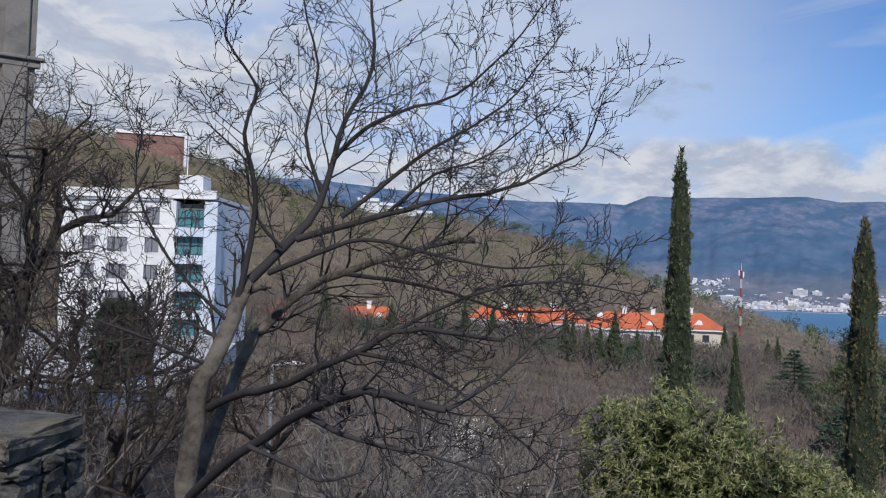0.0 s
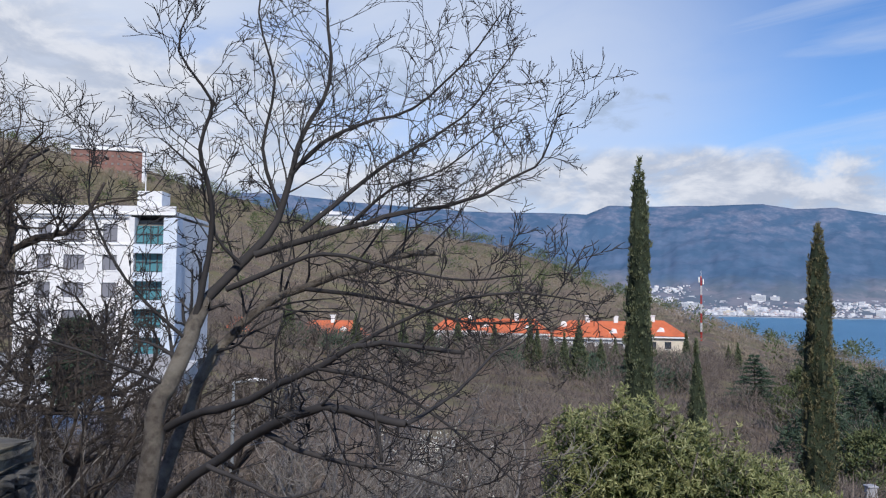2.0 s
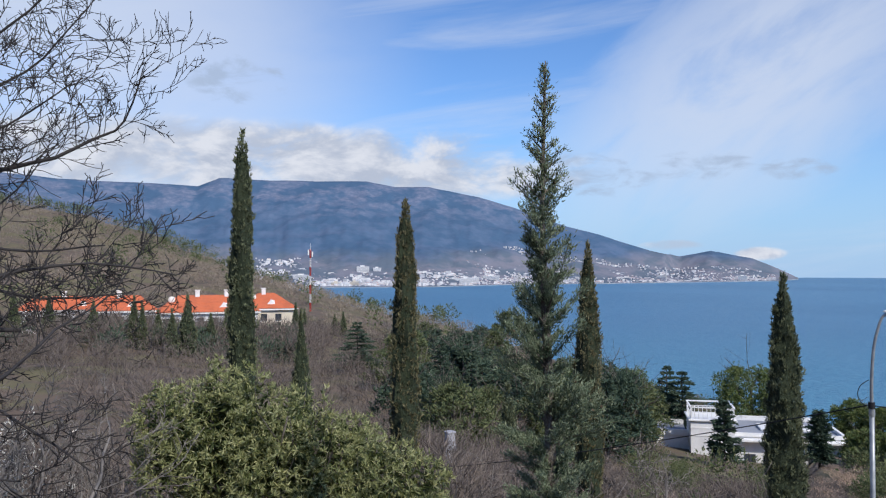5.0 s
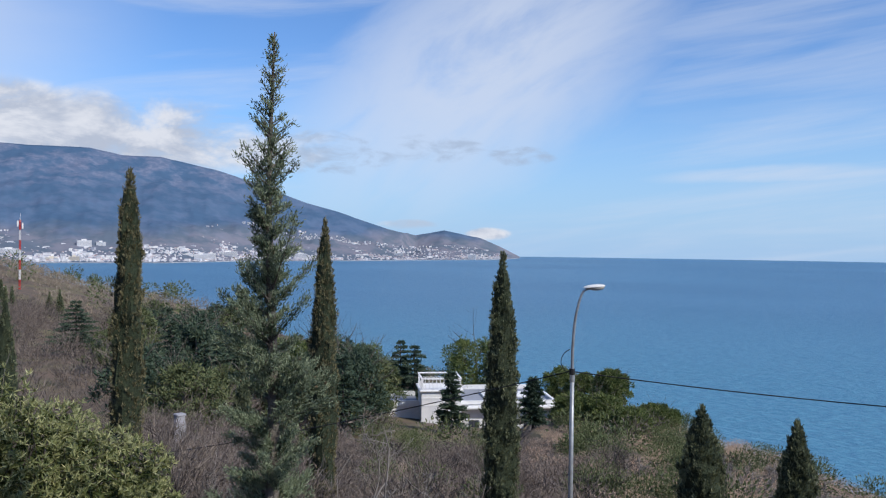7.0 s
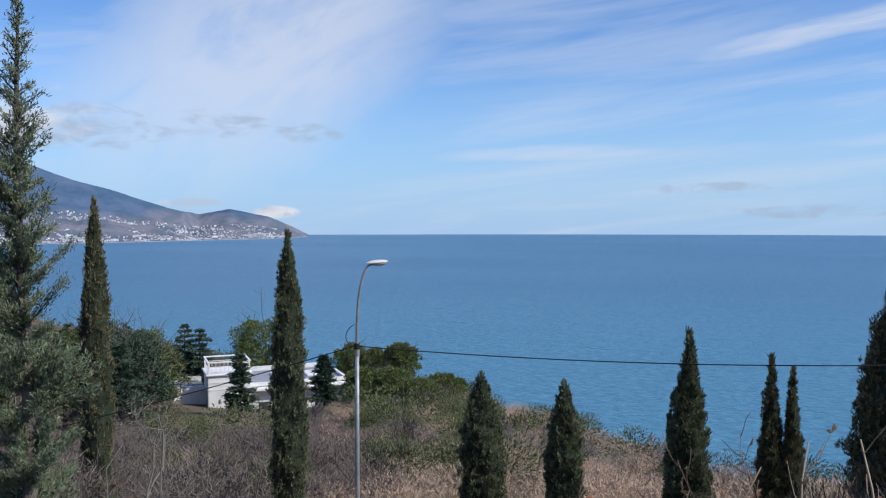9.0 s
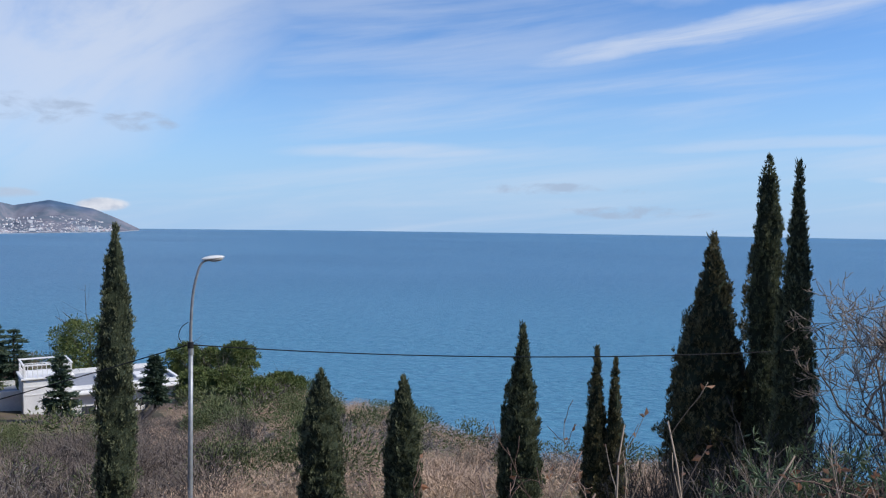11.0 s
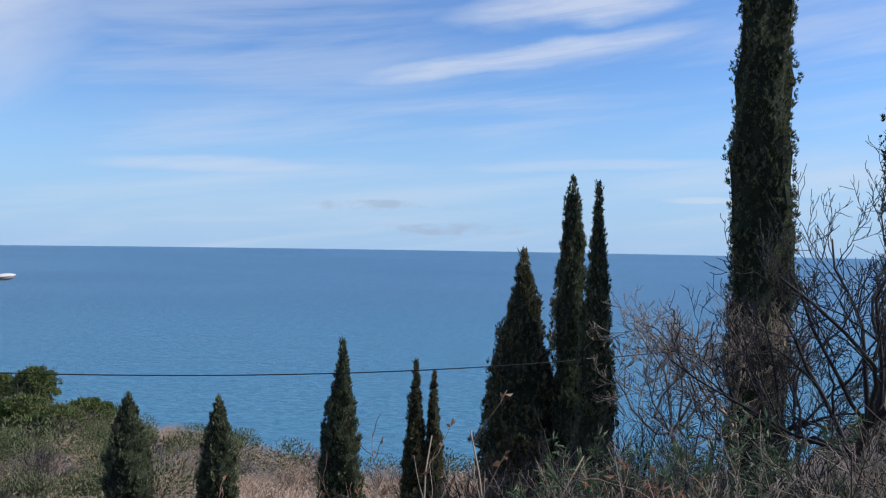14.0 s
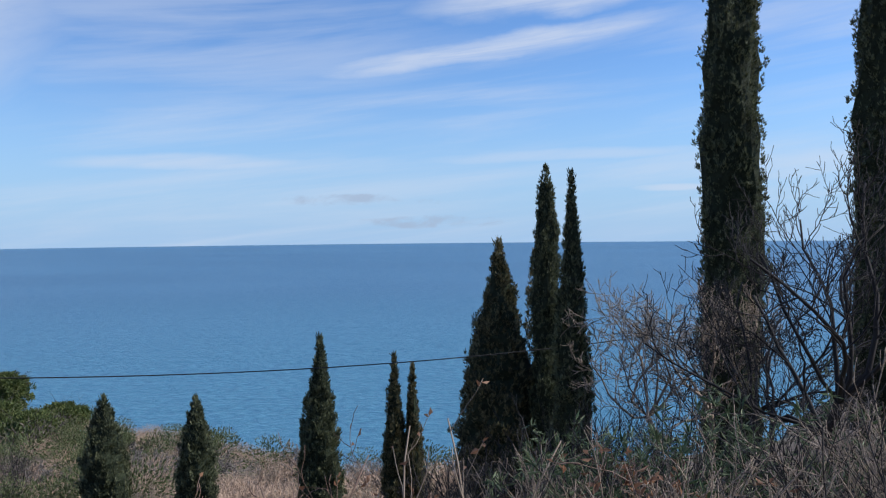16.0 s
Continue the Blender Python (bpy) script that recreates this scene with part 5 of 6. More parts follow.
def laurel():
    """A broad laurel with whorls of yellow-green leaves at the shoot tips."""
    rng = np.random.default_rng(31)
    cx, cy = 3.95, 12.2
    z0 = gz(cx, cy)
    e = thing("laurel_bush", cx, cy, z0, "large rounded laurel bush with yellow-green leaf whorls", "bush")
    domes = ((-0.95, 0.55, -1.42, 1.10, 1.45), (-0.35, 0.1, -1.45, 1.15, 1.45), (0.5, -0.5, -1.75, 1.15, 1.35), (1.3, -1.2, -2.2, 1.05, 1.25), (0.2, 0.3, -2.2, 1.7, 1.3), (1.9, -1.6, -2.7, 0.8, 0.9))
    cs, ns = [], []
    for k in range(5600):
        dx, dy, dz, r, hh = domes[k % len(domes)]
        n = rng.normal(size=3)
        n[2] = abs(n[2]) * 0.9 - 0.25
        n /= np.linalg.norm(n)
        rr = r * (0.90 + 0.2 * math.sin(n[0] * 7 + k % 6) * 0.5 + rng.normal(0, 0.05))
        q = (dx + n[0] * rr, dy + n[1] * rr, dz + n[2] * rr * hh / r)
        if noise.noise(Vector(q) * 2.6) < -0.27:
            continue
        bump = 1 + 0.22 * noise.noise(Vector(q) * 1.7 + Vector((5, 0, 0)))
        cs.append((dx + n[0] * rr * bump, dy + n[1] * rr * bump, dz + n[2] * rr * hh / r * bump))
        ns.append(n)
    cs, ns = np.array(cs), np.array(ns)
    cs[:, 2] += -z0
    m = len(cs)
    per = 9
    idx = np.repeat(np.arange(m), per)
    axis = ns[idx] * 0.6 + [0, 0, 0.7]
    axis /= np.linalg.norm(axis, axis=1, keepdims=True)
    d = axis * rng.uniform(0.15, 0.9, (m * per, 1)) + rng.normal(0, 0.62, (m * per, 3))
    v, f = leaves(cs[idx], d, rng.uniform(0.06, 0.13, m * per), rng.uniform(0.016, 0.029, m * per), rng, 0.3)
    mesh_object("outer_leaves", v, f, M_LAUREL, e, "yellow-green leaf whorls")
    # inner leaves take the dark copy, so shade comes from their colour
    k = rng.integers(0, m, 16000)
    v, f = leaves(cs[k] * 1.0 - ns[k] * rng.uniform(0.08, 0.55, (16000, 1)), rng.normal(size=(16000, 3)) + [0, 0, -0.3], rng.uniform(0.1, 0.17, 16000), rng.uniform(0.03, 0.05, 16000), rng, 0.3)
    mesh_object("inner_leaves", v, f, M_LAUREL_IN, e, "inner leaves, coloured dark for shade")
    rnd = random.Random(4)
    for k in range(26):
        w = Wood()
        dx, dy, dz, r, hh = domes[k % len(domes)]
        w.grow(Vector((dx * 0.4, dy * 0.4, -0.1)), Vector((dx * 0.5 + rnd.gauss(0, 0.3), dy * 0.5 + rnd.gauss(0, 0.3), 2.0)), (dz + hh * 0.8 - z0), 0.035, 1, rnd, 0.08, 0.15)
        w.mesh("stem", M_BARK, e)


laurel()


# ------------------------------------------------------------------ the bare tree before the terrace
def hero_tree():
    rnd = random.Random(77)
    x, y = -2.98, 9.10
    z0 = gz(x, y)
    e = thing("bare_tree", 0, 0, 0, "leafless spreading tree with grey bark and fine twigs", "tree")

    def limb(name, r0, r1, *pts, twig=10, length=0.9, level=2, lo=0.15, sides=8, bias=None, label=""):
        w = Wood()
        r0 = r0 if name == "trunk" else r0 * 0.78
        full, radii = w.curve(pts, r0, r1, sides, rnd, r0 * 0.16)
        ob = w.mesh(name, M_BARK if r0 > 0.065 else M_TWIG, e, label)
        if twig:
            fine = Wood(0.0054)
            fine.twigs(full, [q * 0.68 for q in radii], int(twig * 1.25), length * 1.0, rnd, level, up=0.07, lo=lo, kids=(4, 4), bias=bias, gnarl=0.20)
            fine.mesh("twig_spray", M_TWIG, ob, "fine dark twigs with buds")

    limb("trunk", 0.125, 0.085, (-3.02, 9.1, z0 - 0.2), (-2.98, 9.10, -0.81), (-2.93, 9.11, 0.17), (-2.72, 9.18, 0.66), (-2.57, 9.33, 1.20), (-2.46, 9.46, 1.49), twig=5, length=0.7, lo=0.5, sides=12)
    limb("trunk", 0.095, 0.04, (-3.2, 9.9, z0 - 0.3), (-3.16, 9.99, -1.05), (-2.82, 10.09, 0.10), (-2.65, 10.13, 0.57), (-2.43, 10.09, 0.89), (-2.08, 10.06, 1.29), (-1.46, 10.07, 1.62), (-0.7, 10.0, 1.9), (0.2, 9.9, 2.1), twig=14, length=1.2, lo=0.45)
    limb("limb", 0.070, 0.026, (-2.9, 8.6, -1.3), (-2.51, 7.78, -0.57), (-1.56, 6.80, 0.23), (-1.03, 6.19, 0.60), (-0.69, 5.84, 0.75), (-0.48, 5.76, 0.76), (-0.05, 5.58, 0.69), twig=14, length=0.55, lo=0.4, level=1)
    limb("limb", 0.066, 0.016, (-2.77, 9.12, 0.05), (-2.18, 8.50, 0.34), (-1.74, 7.99, 0.48), (-1.26, 7.47, 0.74), (-0.86, 7.13, 0.92), (-0.55, 6.96, 1.12), (-0.11, 6.78, 1.15), (0.41, 6.57, 1.09), twig=16, length=0.7, lo=0.3)
    limb("limb", 0.080, 0.010, (-2.46, 9.46, 1.49), (-1.84, 9.70, 2.22), (-1.61, 9.85, 2.87), (-1.47, 9.97, 3.53), (-1.16, 10.11, 4.22), (-1.21, 10.11, 5.23), (-1.22, 10.10, 5.82), twig=24, length=1.05, lo=0.2)
    limb("limb", 0.045, 0.007, (-1.58, 9.85, 3.01), (-1.21, 9.90, 3.41), (-0.79, 9.85, 3.63), (-0.10, 9.78, 3.84), (0.50, 9.57, 4.33), (0.99, 9.43, 4.98), twig=22, length=0.8)
    limb("limb", 0.060, 0.006, (-1.94, 9.58, 2.01), (-0.87, 9.54, 2.34), (-0.20, 9.48, 2.52), (0.53, 9.37, 2.66), (1.11, 9.32, 2.94), (1.43, 9.27, 3.17), (1.63, 9.24, 3.77), twig=24, length=0.75)
    limb("limb", 0.050, 0.007, (-2.22, 9.42, 1.60), (-1.60, 9.24, 1.84), (-1.08, 9.11, 2.01), (-0.17, 8.98, 1.84), (0.52, 8.77, 1.73), (1.17, 8.60, 1.80), twig=20, length=0.7)
    limb("limb", 0.055, 0.007, (-2.57, 9.33, 1.20), (-2.40, 9.27, 1.98), (-2.34, 9.08, 2.62), (-2.42, 8.85, 3.15), (-2.25, 8.69, 3.63), (-2.54, 8.40, 4.09), (-2.35, 8.35, 4.69), twig=20, length=0.75)
    limb("limb", 0.032, 0.006, (-2.07, 9.45, 1.90), (-2.34, 9.28, 2.22), (-2.38, 9.17, 2.76), (-2.83, 8.83, 3.24), twig=12, length=0.6)
    limb("limb", 0.045, 0.006, (-1.41, 9.57, 2.29), (-0.82, 9.64, 2.79), (-0.35, 9.57, 3.14), (0.18, 9.58, 3.46), (0.64, 9.46, 3.82), (1.16, 9.41, 4.54), twig=22, length=0.8)
    limb("limb", 0.036, 0.006, (-1.70, 9.8, 2.6), (-1.9, 9.7, 3.3), (-1.75, 9.6, 4.1), (-1.95, 9.5, 4.9), (-1.8, 9.5, 5.5), twig=16, length=0.8)
    limb("limb", 0.030, 0.006, (-0.87, 9.54, 2.34), (-0.3, 9.3, 2.8), (0.3, 9.1, 3.0), (0.9, 9.0, 3.5), twig=16, length=0.7)
    limb("limb", 0.040, 0.006, (-1.46, 10.07, 1.62), (-0.4, 9.6, 1.5), (0.6, 9.2, 1.25), (1.5, 9.0, 1.3), twig=18, length=0.75)
    limb("limb", 0.030, 0.005, (-0.9, 7.15, 0.9), (0.1, 7.0, 1.45), (0.9, 7.0, 1.6), (1.6, 7.1, 1.5), twig=14, length=0.55)
    limb("limb", 0.030, 0.005, (-2.6, 9.25, 1.0), (-3.2, 8.9, 1.7), (-3.5, 8.6, 2.5), (-3.4, 8.5, 3.1), twig=16, length=0.7)
    limb("limb", 0.030, 0.005, (-2.75, 9.15, 0.5), (-3.5, 8.7, 0.9), (-4.1, 8.4, 1.2), (-4.6, 8.2, 1.9), twig=16, length=0.7)
    limb("limb", 0.022, 0.004, (-0.05, 5.58, 0.69), (0.30, 5.97, 0.85), (0.63, 6.45, 1.11), (1.08, 6.90, 1.38), (1.54, 7.32, 2.04), twig=10, length=0.4, level=1)
    limb("limb", 0.018, 0.012, (-0.27, 5.67, 0.76), (-0.24, 5.66, 0.60), (-0.22, 5.67, 0.42), twig=0, label="broken hanging branch with pale wood")
    limb("limb", 0.030, 0.010, (-1.73, 6.86, 0.12), (-1.36, 6.64, 0.04), (-1.06, 6.49, -0.05), (-0.7, 6.42, 0.05), twig=5, length=0.4, level=1)
    limb("limb", 0.030, 0.006, (-0.86, 7.13, 0.92), (-0.39, 6.97, 0.85), (-0.10, 6.88, 0.73), (0.48, 6.66, 0.35), (0.88, 6.52, 0.03), twig=14, length=0.5, level=2)
    limb("limb", 0.035, 0.006, (-1.2, 6.4, 0.50), (-0.7, 6.1, 0.35), (-0.2, 6.0, 0.30), (0.4, 6.1, 0.1), twig=12, length=0.5, level=2)


hero_tree()


def gnarled_tree(x, y, fork, reach, seed, label, r=0.2, limbs=6, levels=3, mat=None, twig_mat=None, kids=(4, 5, 6), gnarl=0.28, least=0.008, lean=(0.0, 0.0), fan=0.9, low=0, up=0.07):
    """A leafless tree: a bent trunk up to the height fork, and crooked limbs of the length reach."""
    rnd = random.Random(seed)
    z0 = gz(x, y)
    e = thing("bare_tree", x, y, z0, label, "tree")
    h = fork - z0
    w = Wood(least)
    top = Vector((lean[0], lean[1], h))
    full, radii = w.curve([(0, 0, -0.2), top * 0.35 + Vector((rnd.gauss(0, 0.05 * h), rnd.gauss(0, 0.05 * h), 0)), top * 0.7 + Vector((rnd.gauss(0, 0.05 * h), rnd.gauss(0, 0.05 * h), 0)), top], r, r * 0.72, 10, rnd, r * 0.1)
    w.mesh("trunk", mat or M_BARK_DARK, e)
    for k in range(limbs):
        a = 2 * math.pi * (k + rnd.random() * 0.7) / limbs
        w = Wood(least)
        i = len(full) - 1 if k >= low else len(full) // 2 + k % 3
        w.grow(full[i].copy(), Vector((math.cos(a) * fan, math.sin(a) * fan, rnd.uniform(0.35, 1.1))), reach * rnd.uniform(0.75, 1.1), r * rnd.uniform(0.35, 0.55), levels, rnd, up, gnarl, 0.95, kids, 0.52, 0.35, 6)
        w.mesh("limb", twig_mat or mat or M_BARK_DARK, e)
    return e


gnarled_tree(-9.6, 16.8, 1.2, 5.0, 5, "gnarled leafless oak with a wide crown", 0.20, 10, low=3, kids=(6, 7, 7), least=0.0075, lean=(0.4, 0.1), gnarl=0.40, up=0.04)
gnarled_tree(-8.2, 13.5, -0.6, 2.6, 12, "leafless oak leaning over the slope", 0.11, 7, least=0.006, lean=(0.5, 0), gnarl=0.38, kids=(5, 5, 5))
gnarled_tree(-6.6, 11.6, -0.9, 2.3, 30, "leafless tree with crooked dark twigs beside the pier", 0.09, 7, least=0.0055, lean=(0.3, 0), gnarl=0.38, kids=(5, 5, 5))
gnarled_tree(-6.9, 15.8, -0.8, 2.7, 31, "slender leafless tree with a tangled crown", 0.10, 7, least=0.0065, lean=(-0.2, 0), gnarl=0.36, kids=(5, 5, 5))
gnarled_tree(-5.6, 13.0, -1.2, 2.6, 16, "slender leafless tree with crooked dark twigs", 0.10, 6, least=0.0065, lean=(0.2, 0))
gnarled_tree(-7.4, 19.5, -1.0, 3.0, 17, "leafless tree before the apartment building", 0.13, 6, least=0.009)
gnarled_tree(-4.4, 11.0, -1.5, 2.2, 18, "small leafless tree with crooked dark twigs", 0.08, 6, least=0.006)
gnarled_tree(-3.2, 14.5, -1.6, 2.5, 19, "small leafless tree with crooked dark twigs", 0.09, 6, least=0.007)
gnarled_tree(-10.5, 22.0, -1.0, 3.2, 20, "leafless tree before the apartment building", 0.14, 6, least=0.010)
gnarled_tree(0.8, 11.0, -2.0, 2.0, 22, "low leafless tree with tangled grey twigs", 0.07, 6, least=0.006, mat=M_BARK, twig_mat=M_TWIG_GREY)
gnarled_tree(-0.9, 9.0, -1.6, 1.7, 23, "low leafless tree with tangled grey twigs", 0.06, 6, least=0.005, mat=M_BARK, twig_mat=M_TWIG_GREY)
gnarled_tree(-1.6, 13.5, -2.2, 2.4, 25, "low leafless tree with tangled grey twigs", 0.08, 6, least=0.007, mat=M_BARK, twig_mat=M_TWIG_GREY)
gnarled_tree(7.45, -3.75, 0.0, 2.0, 9, "leafless tree with dark forked trunk", 0.06, 9, least=0.0042, lean=(0.1, 0.1), low=2, up=0.15, twig_mat=M_TWIG, gnarl=0.24)
gnarled_tree(6.35, 6.5, -1.75, 1.6, 33, "pale leafless sapling with long bent limbs", 0.04, 4, 3, M_TWIG_GREY, None, (3, 4, 4), 0.34, 0.0042, fan=0.75, up=0.06)
gnarled_tree(13.0, -3.1, -1.4, 2.0, 14, "pale leafless thicket tree", 0.06, 7, mat=M_TWIG_PALE, least=0.007, up=0.12)
gnarled_tree(14.2, -4.4, -1.6, 2.1, 15, "pale leafless thicket tree", 0.06, 7, mat=M_TWIG_PALE, least=0.007, up=0.12)
gnarled_tree(12.5, -4.6, -1.2, 2.0, 26, "dark leafless thicket tree", 0.05, 7, mat=M_TWIG, least=0.006, up=0.12)
gnarled_tree(11.0, -4.3, -1.0, 1.7, 27, "dark leafless thicket tree", 0.05, 7, mat=M_TWIG, least=0.006, up=0.12)


# ------------------------------------------------------------------ stone pier
def stone_pier():
    rnd = random.Random(3)
    e = thing("stone_pier", -3.0, 4.95, gz(-2.75, 4.9) - 0.2, "rough limestone garden pier with flat capstone", "pier")
    top = 0.60 - (gz(-2.75, 4.9) - 0.2)
    part("core", box_bm((-0.50, -0.30, 0), (0.50, 0.36, top - 0.14)), M_MORTAR, e)

    def stone(x0, x1, z0, z1, y0, y1):
        bm = box_bm((x0, y0, z0), (x1, y1, z1))
        bmesh.ops.subdivide_edges(bm, edges=bm.edges[:], cuts=2, use_grid_fill=True)
        c = Vector(((x0 + x1) / 2, (y0 + y1) / 2, (z0 + z1) / 2))
        for v in bm.verts:
            q = v.co - c
            q = Vector((q.x / (x1 - x0), q.y / (y1 - y0), q.z / (z1 - z0))) * 2
            k = max(abs(q.x), abs(q.y), abs(q.z))
            rr = q.length
            v.co = c + (v.co - c) * (1 - 0.14 * (rr - k)) + Vector((rnd.gauss(0, 0.008), rnd.gauss(0, 0.012), rnd.gauss(0, 0.008)))
        part("stone", bm, M_STONE, e)

    z = 0.0
    while z < top - 0.2:
        hh = min(rnd.uniform(0.16, 0.27), top - 0.14 - z)
        x = -0.58
        while x < 0.5:
            ww = min(rnd.uniform(0.22, 0.42), 0.58 - x)
            if 0.58 - x - ww < 0.12:
                ww = 0.58 - x
            stone(x + 0.01, x + ww - 0.01, z + 0.008, z + hh - 0.008, -0.42 + rnd.uniform(-0.02, 0.02), -0.16)
            x += ww
        yy = -0.15
        while yy < 0.4:
            stone(0.36, 0.58 + rnd.uniform(-0.02, 0.02), z + 0.008, z + hh - 0.008, yy + 0.01, yy + 0.26)
            yy += 0.28
        z += hh
    bm = box_bm((-0.75, -0.5, top - 0.14), (0.53, 0.44, top), 0.02)
    bmesh.ops.subdivide_edges(bm, edges=bm.edges[:], cuts=3, use_grid_fill=True)
    for v in bm.verts:
        v.co += Vector((rnd.gauss(0, 0.010), rnd.gauss(0, 0.010), rnd.gauss(0, 0.010)))
        v.co.z += 0.03 * math.cos(v.co.x * 2.2)
    part("capstone", bm, M_STONE, e, "flat weathered capstone")


stone_pier()


# ------------------------------------------------------------------ evergreens further off
def on(azd, d):
    return at(azd, d)


for azd, d, h, w, seed, lab in ((59.1, 102, 6.6, 4.6, 41, "leaning pine with bare pale limbs on one side"), (62.2, 98, 3.2, 4.8, 42, "low spreading pine on the brow"),
                                (49.5, 118, 10.3, 10, 43, "large rounded umbrella pine behind the villa"), (57.3, 113, 5.6, 5.0, 44, "dense dark pine beside the villa"),
                                (55.6, 116, 6.0, 6.0, 45, "dense pine beside the villa"), (39.6, 100, 10.5, 9, 46, "broad dark pine before the sea"),
                                (41.4, 97, 9.0, 8.0, 47, "broad dark pine beside the villa"), (38.6, 108, 10, 9, 48, "broad pine on the slope"),
                                (36.0, 118, 9, 10, 49, "flat-topped yellow-green pine on the slope"), (-22.9, 58, 6.6, 3.2, 62, "dark evergreen before the apartment building"), (56.6, 97, 3.6, 5.6, 63, "low rounded olive-green pine beside the villa"), (58.4, 93, 3.8, 6.0, 64, "low rounded olive-green pine on the brow"), (60.3, 88, 2.8, 5.0, 65, "low rounded olive-green pine on the brow"), (41.5, 125, 8, 11, 50, "flat-topped yellow-green pine on the slope")):
    x, y = at(azd, d)
    pine(x, y, h, w, lab, seed, mat=M_CEDAR if "broad dark" in lab or "dark evergreen" in lab else M_PINE, umbrella=0.8 if "flat" in lab or "umbrella" in lab else 0.2, leaf=0.36, bare=0.40 if "leaning" in lab else 0.18, per=70, n=230 if "umbrella" in lab else 150)
for azd, d, h, w, seed, lab in ((22.6, 150, 9.5, 11, 51, "broad layered dark cedar in bare scrub"), (45.2, 112, 9, 6.5, 52, "dark layered cedar behind the villa"),
                                (44.2, 114, 9.5, 6.0, 53, "dark layered cedar behind the villa"), (47.9, 92, 7.0, 3.8, 54, "thin cedar before the villa tower"),
                                (53.7, 90, 5.5, 3.2, 55, "small cedar before the villa wall"), (30.5, 130, 11, 8, 56, "dark conifer on the slope"),
                                (28.5, 120, 10, 8, 57, "blue-green conifer on the slope"), (33.0, 125, 10, 8, 58, "dark conifer on the slope"),
                                (31.5, 105, 9, 8, 59, "blue-green conifer on the slope"), (35.0, 100, 8, 7, 60, "dark conifer on the slope"), (14.4, 150, 6, 9, 61, "spreading dark cedar before the houses")):
    x, y = at(azd, d)
    cedar(x, y, h, w, lab, seed)
rnd3 = random.Random(37)
for k in range(18):
    azd, d = rnd3.uniform(25.8, 33.5), rnd3.uniform(125, 290)
    x, y = at(azd, d)
    pine(x, y, rnd3.uniform(7.5, 11), rnd3.uniform(7, 11), "rounded dark green pine on the bare hillside", 700 + k, mat=(M_CEDAR, M_EVER, M_CEDAR)[k % 3], n=64, per=40, leaf=0.7, bare=0.15, group="evergreens on the hillside")
rnd2 = random.Random(23)
for k in range(17):
    azd = 25.5 + k * 1.05
    d = rnd2.uniform(78, 128)
    x, y = at(azd, d)
    if k % 3 == 2:
        cedar(x, y, rnd2.uniform(8, 11), rnd2.uniform(6, 8), "dark layered conifer on the middle slope", 640 + k)
    else:
        pine(x, y, rnd2.uniform(6.5, 9.5), rnd2.uniform(6.5, 9), "broad dark evergreen on the middle slope", 640 + k, mat=M_CEDAR if k % 2 else M_EVER, name="evergreen_tree", category="evergreen tree", group="evergreens on the middle slope", n=110, per=44, leaf=0.46, bare=0.12)
k = 0
for azd, d, h, r in ((7.7, 160, 9.5, 1.0), (8.2, 158, 8.5, 0.9), (11.1, 155, 11.0, 1.6), (10.1, 152, 8.5, 1.1), (12.6, 160, 7.5, 1.2), (9.2, 165, 6.5, 1.0), (13.6, 168, 7.0, 1.2),
                     (18.3, 190, 8.5, 1.0), (18.9, 195, 7.0, 0.9), (-4.6, 160, 9.0, 1.4), (-9.3, 150, 9, 1.5), (0.6, 172, 10.5, 1.2), (2.6, 170, 9, 1.3), (-1.3, 168, 10, 1.2), (5.2, 166, 8, 1.2), (21.6, 230, 7, 1.0), (21.0, 232, 6, 0.9), (33.4, 70, 7, 0.8)):
    x, y = at(azd, d)
    cypress(x, y, gz(x, y) + h, r, CONE, "dark conical cypress near the valley houses", 100 + k, n=2600, size=0.5)
    k += 1


# ------------------------------------------------------------------ bare woods and scrub
def brush_mesh(points, heights, widths, rng, count, thick, rod=(0.11, 0.28)):
    """Twiggy leafless bushes: sheaves of thin rods that fan out from each stool."""
    n = len(points)
    idx = np.repeat(np.arange(n), count)
    m = len(idx)
    a = rng.random(m) * 2 * math.pi
    q = np.sqrt(rng.random(m))
    f0 = rng.random(m) ** 0.7 * 0.84
    root = points[idx] + np.c_[np.cos(a) * q * widths[idx] * 0.34 * (0.45 + f0), np.sin(a) * q * widths[idx] * 0.34 * (0.45 + f0), heights[idx] * f0 * (1 - 0.35 * q * q)]
    d = np.c_[np.cos(a) * q * 0.9, np.sin(a) * q * 0.9, np.full(m, 0.85)] + rng.normal(0, 0.42, (m, 3))
    return blades(root, d, heights[idx] * rng.uniform(*rod, m), thick * rng.uniform(0.7, 1.6, m), rng)


def scatter(n, az0, az1, d0, d1, rng, keep=None):
    a = rng.uniform(az0, az1, n)
    d = np.sqrt(rng.uniform(d0 ** 2, d1 ** 2, n))
    brow = np.interp(a, AZ, BROW)
    ok = d < brow + 4
    x, y = d * np.sin(np.radians(a)), d * np.cos(np.radians(a))
    ok &= ~((x > -54) & (x < -18) & (y > 40) & (y < 108))
    if keep is not None:
        ok &= keep(a, d)
    return np.c_[x, y, ground_z(x, y)][ok], a[ok], d[ok]


rng = np.random.default_rng(9)


def clear(a, d):
    villa_ = (a > 43) & (a < 56) & (d > 82) & (d < 116)
    return ~villa_


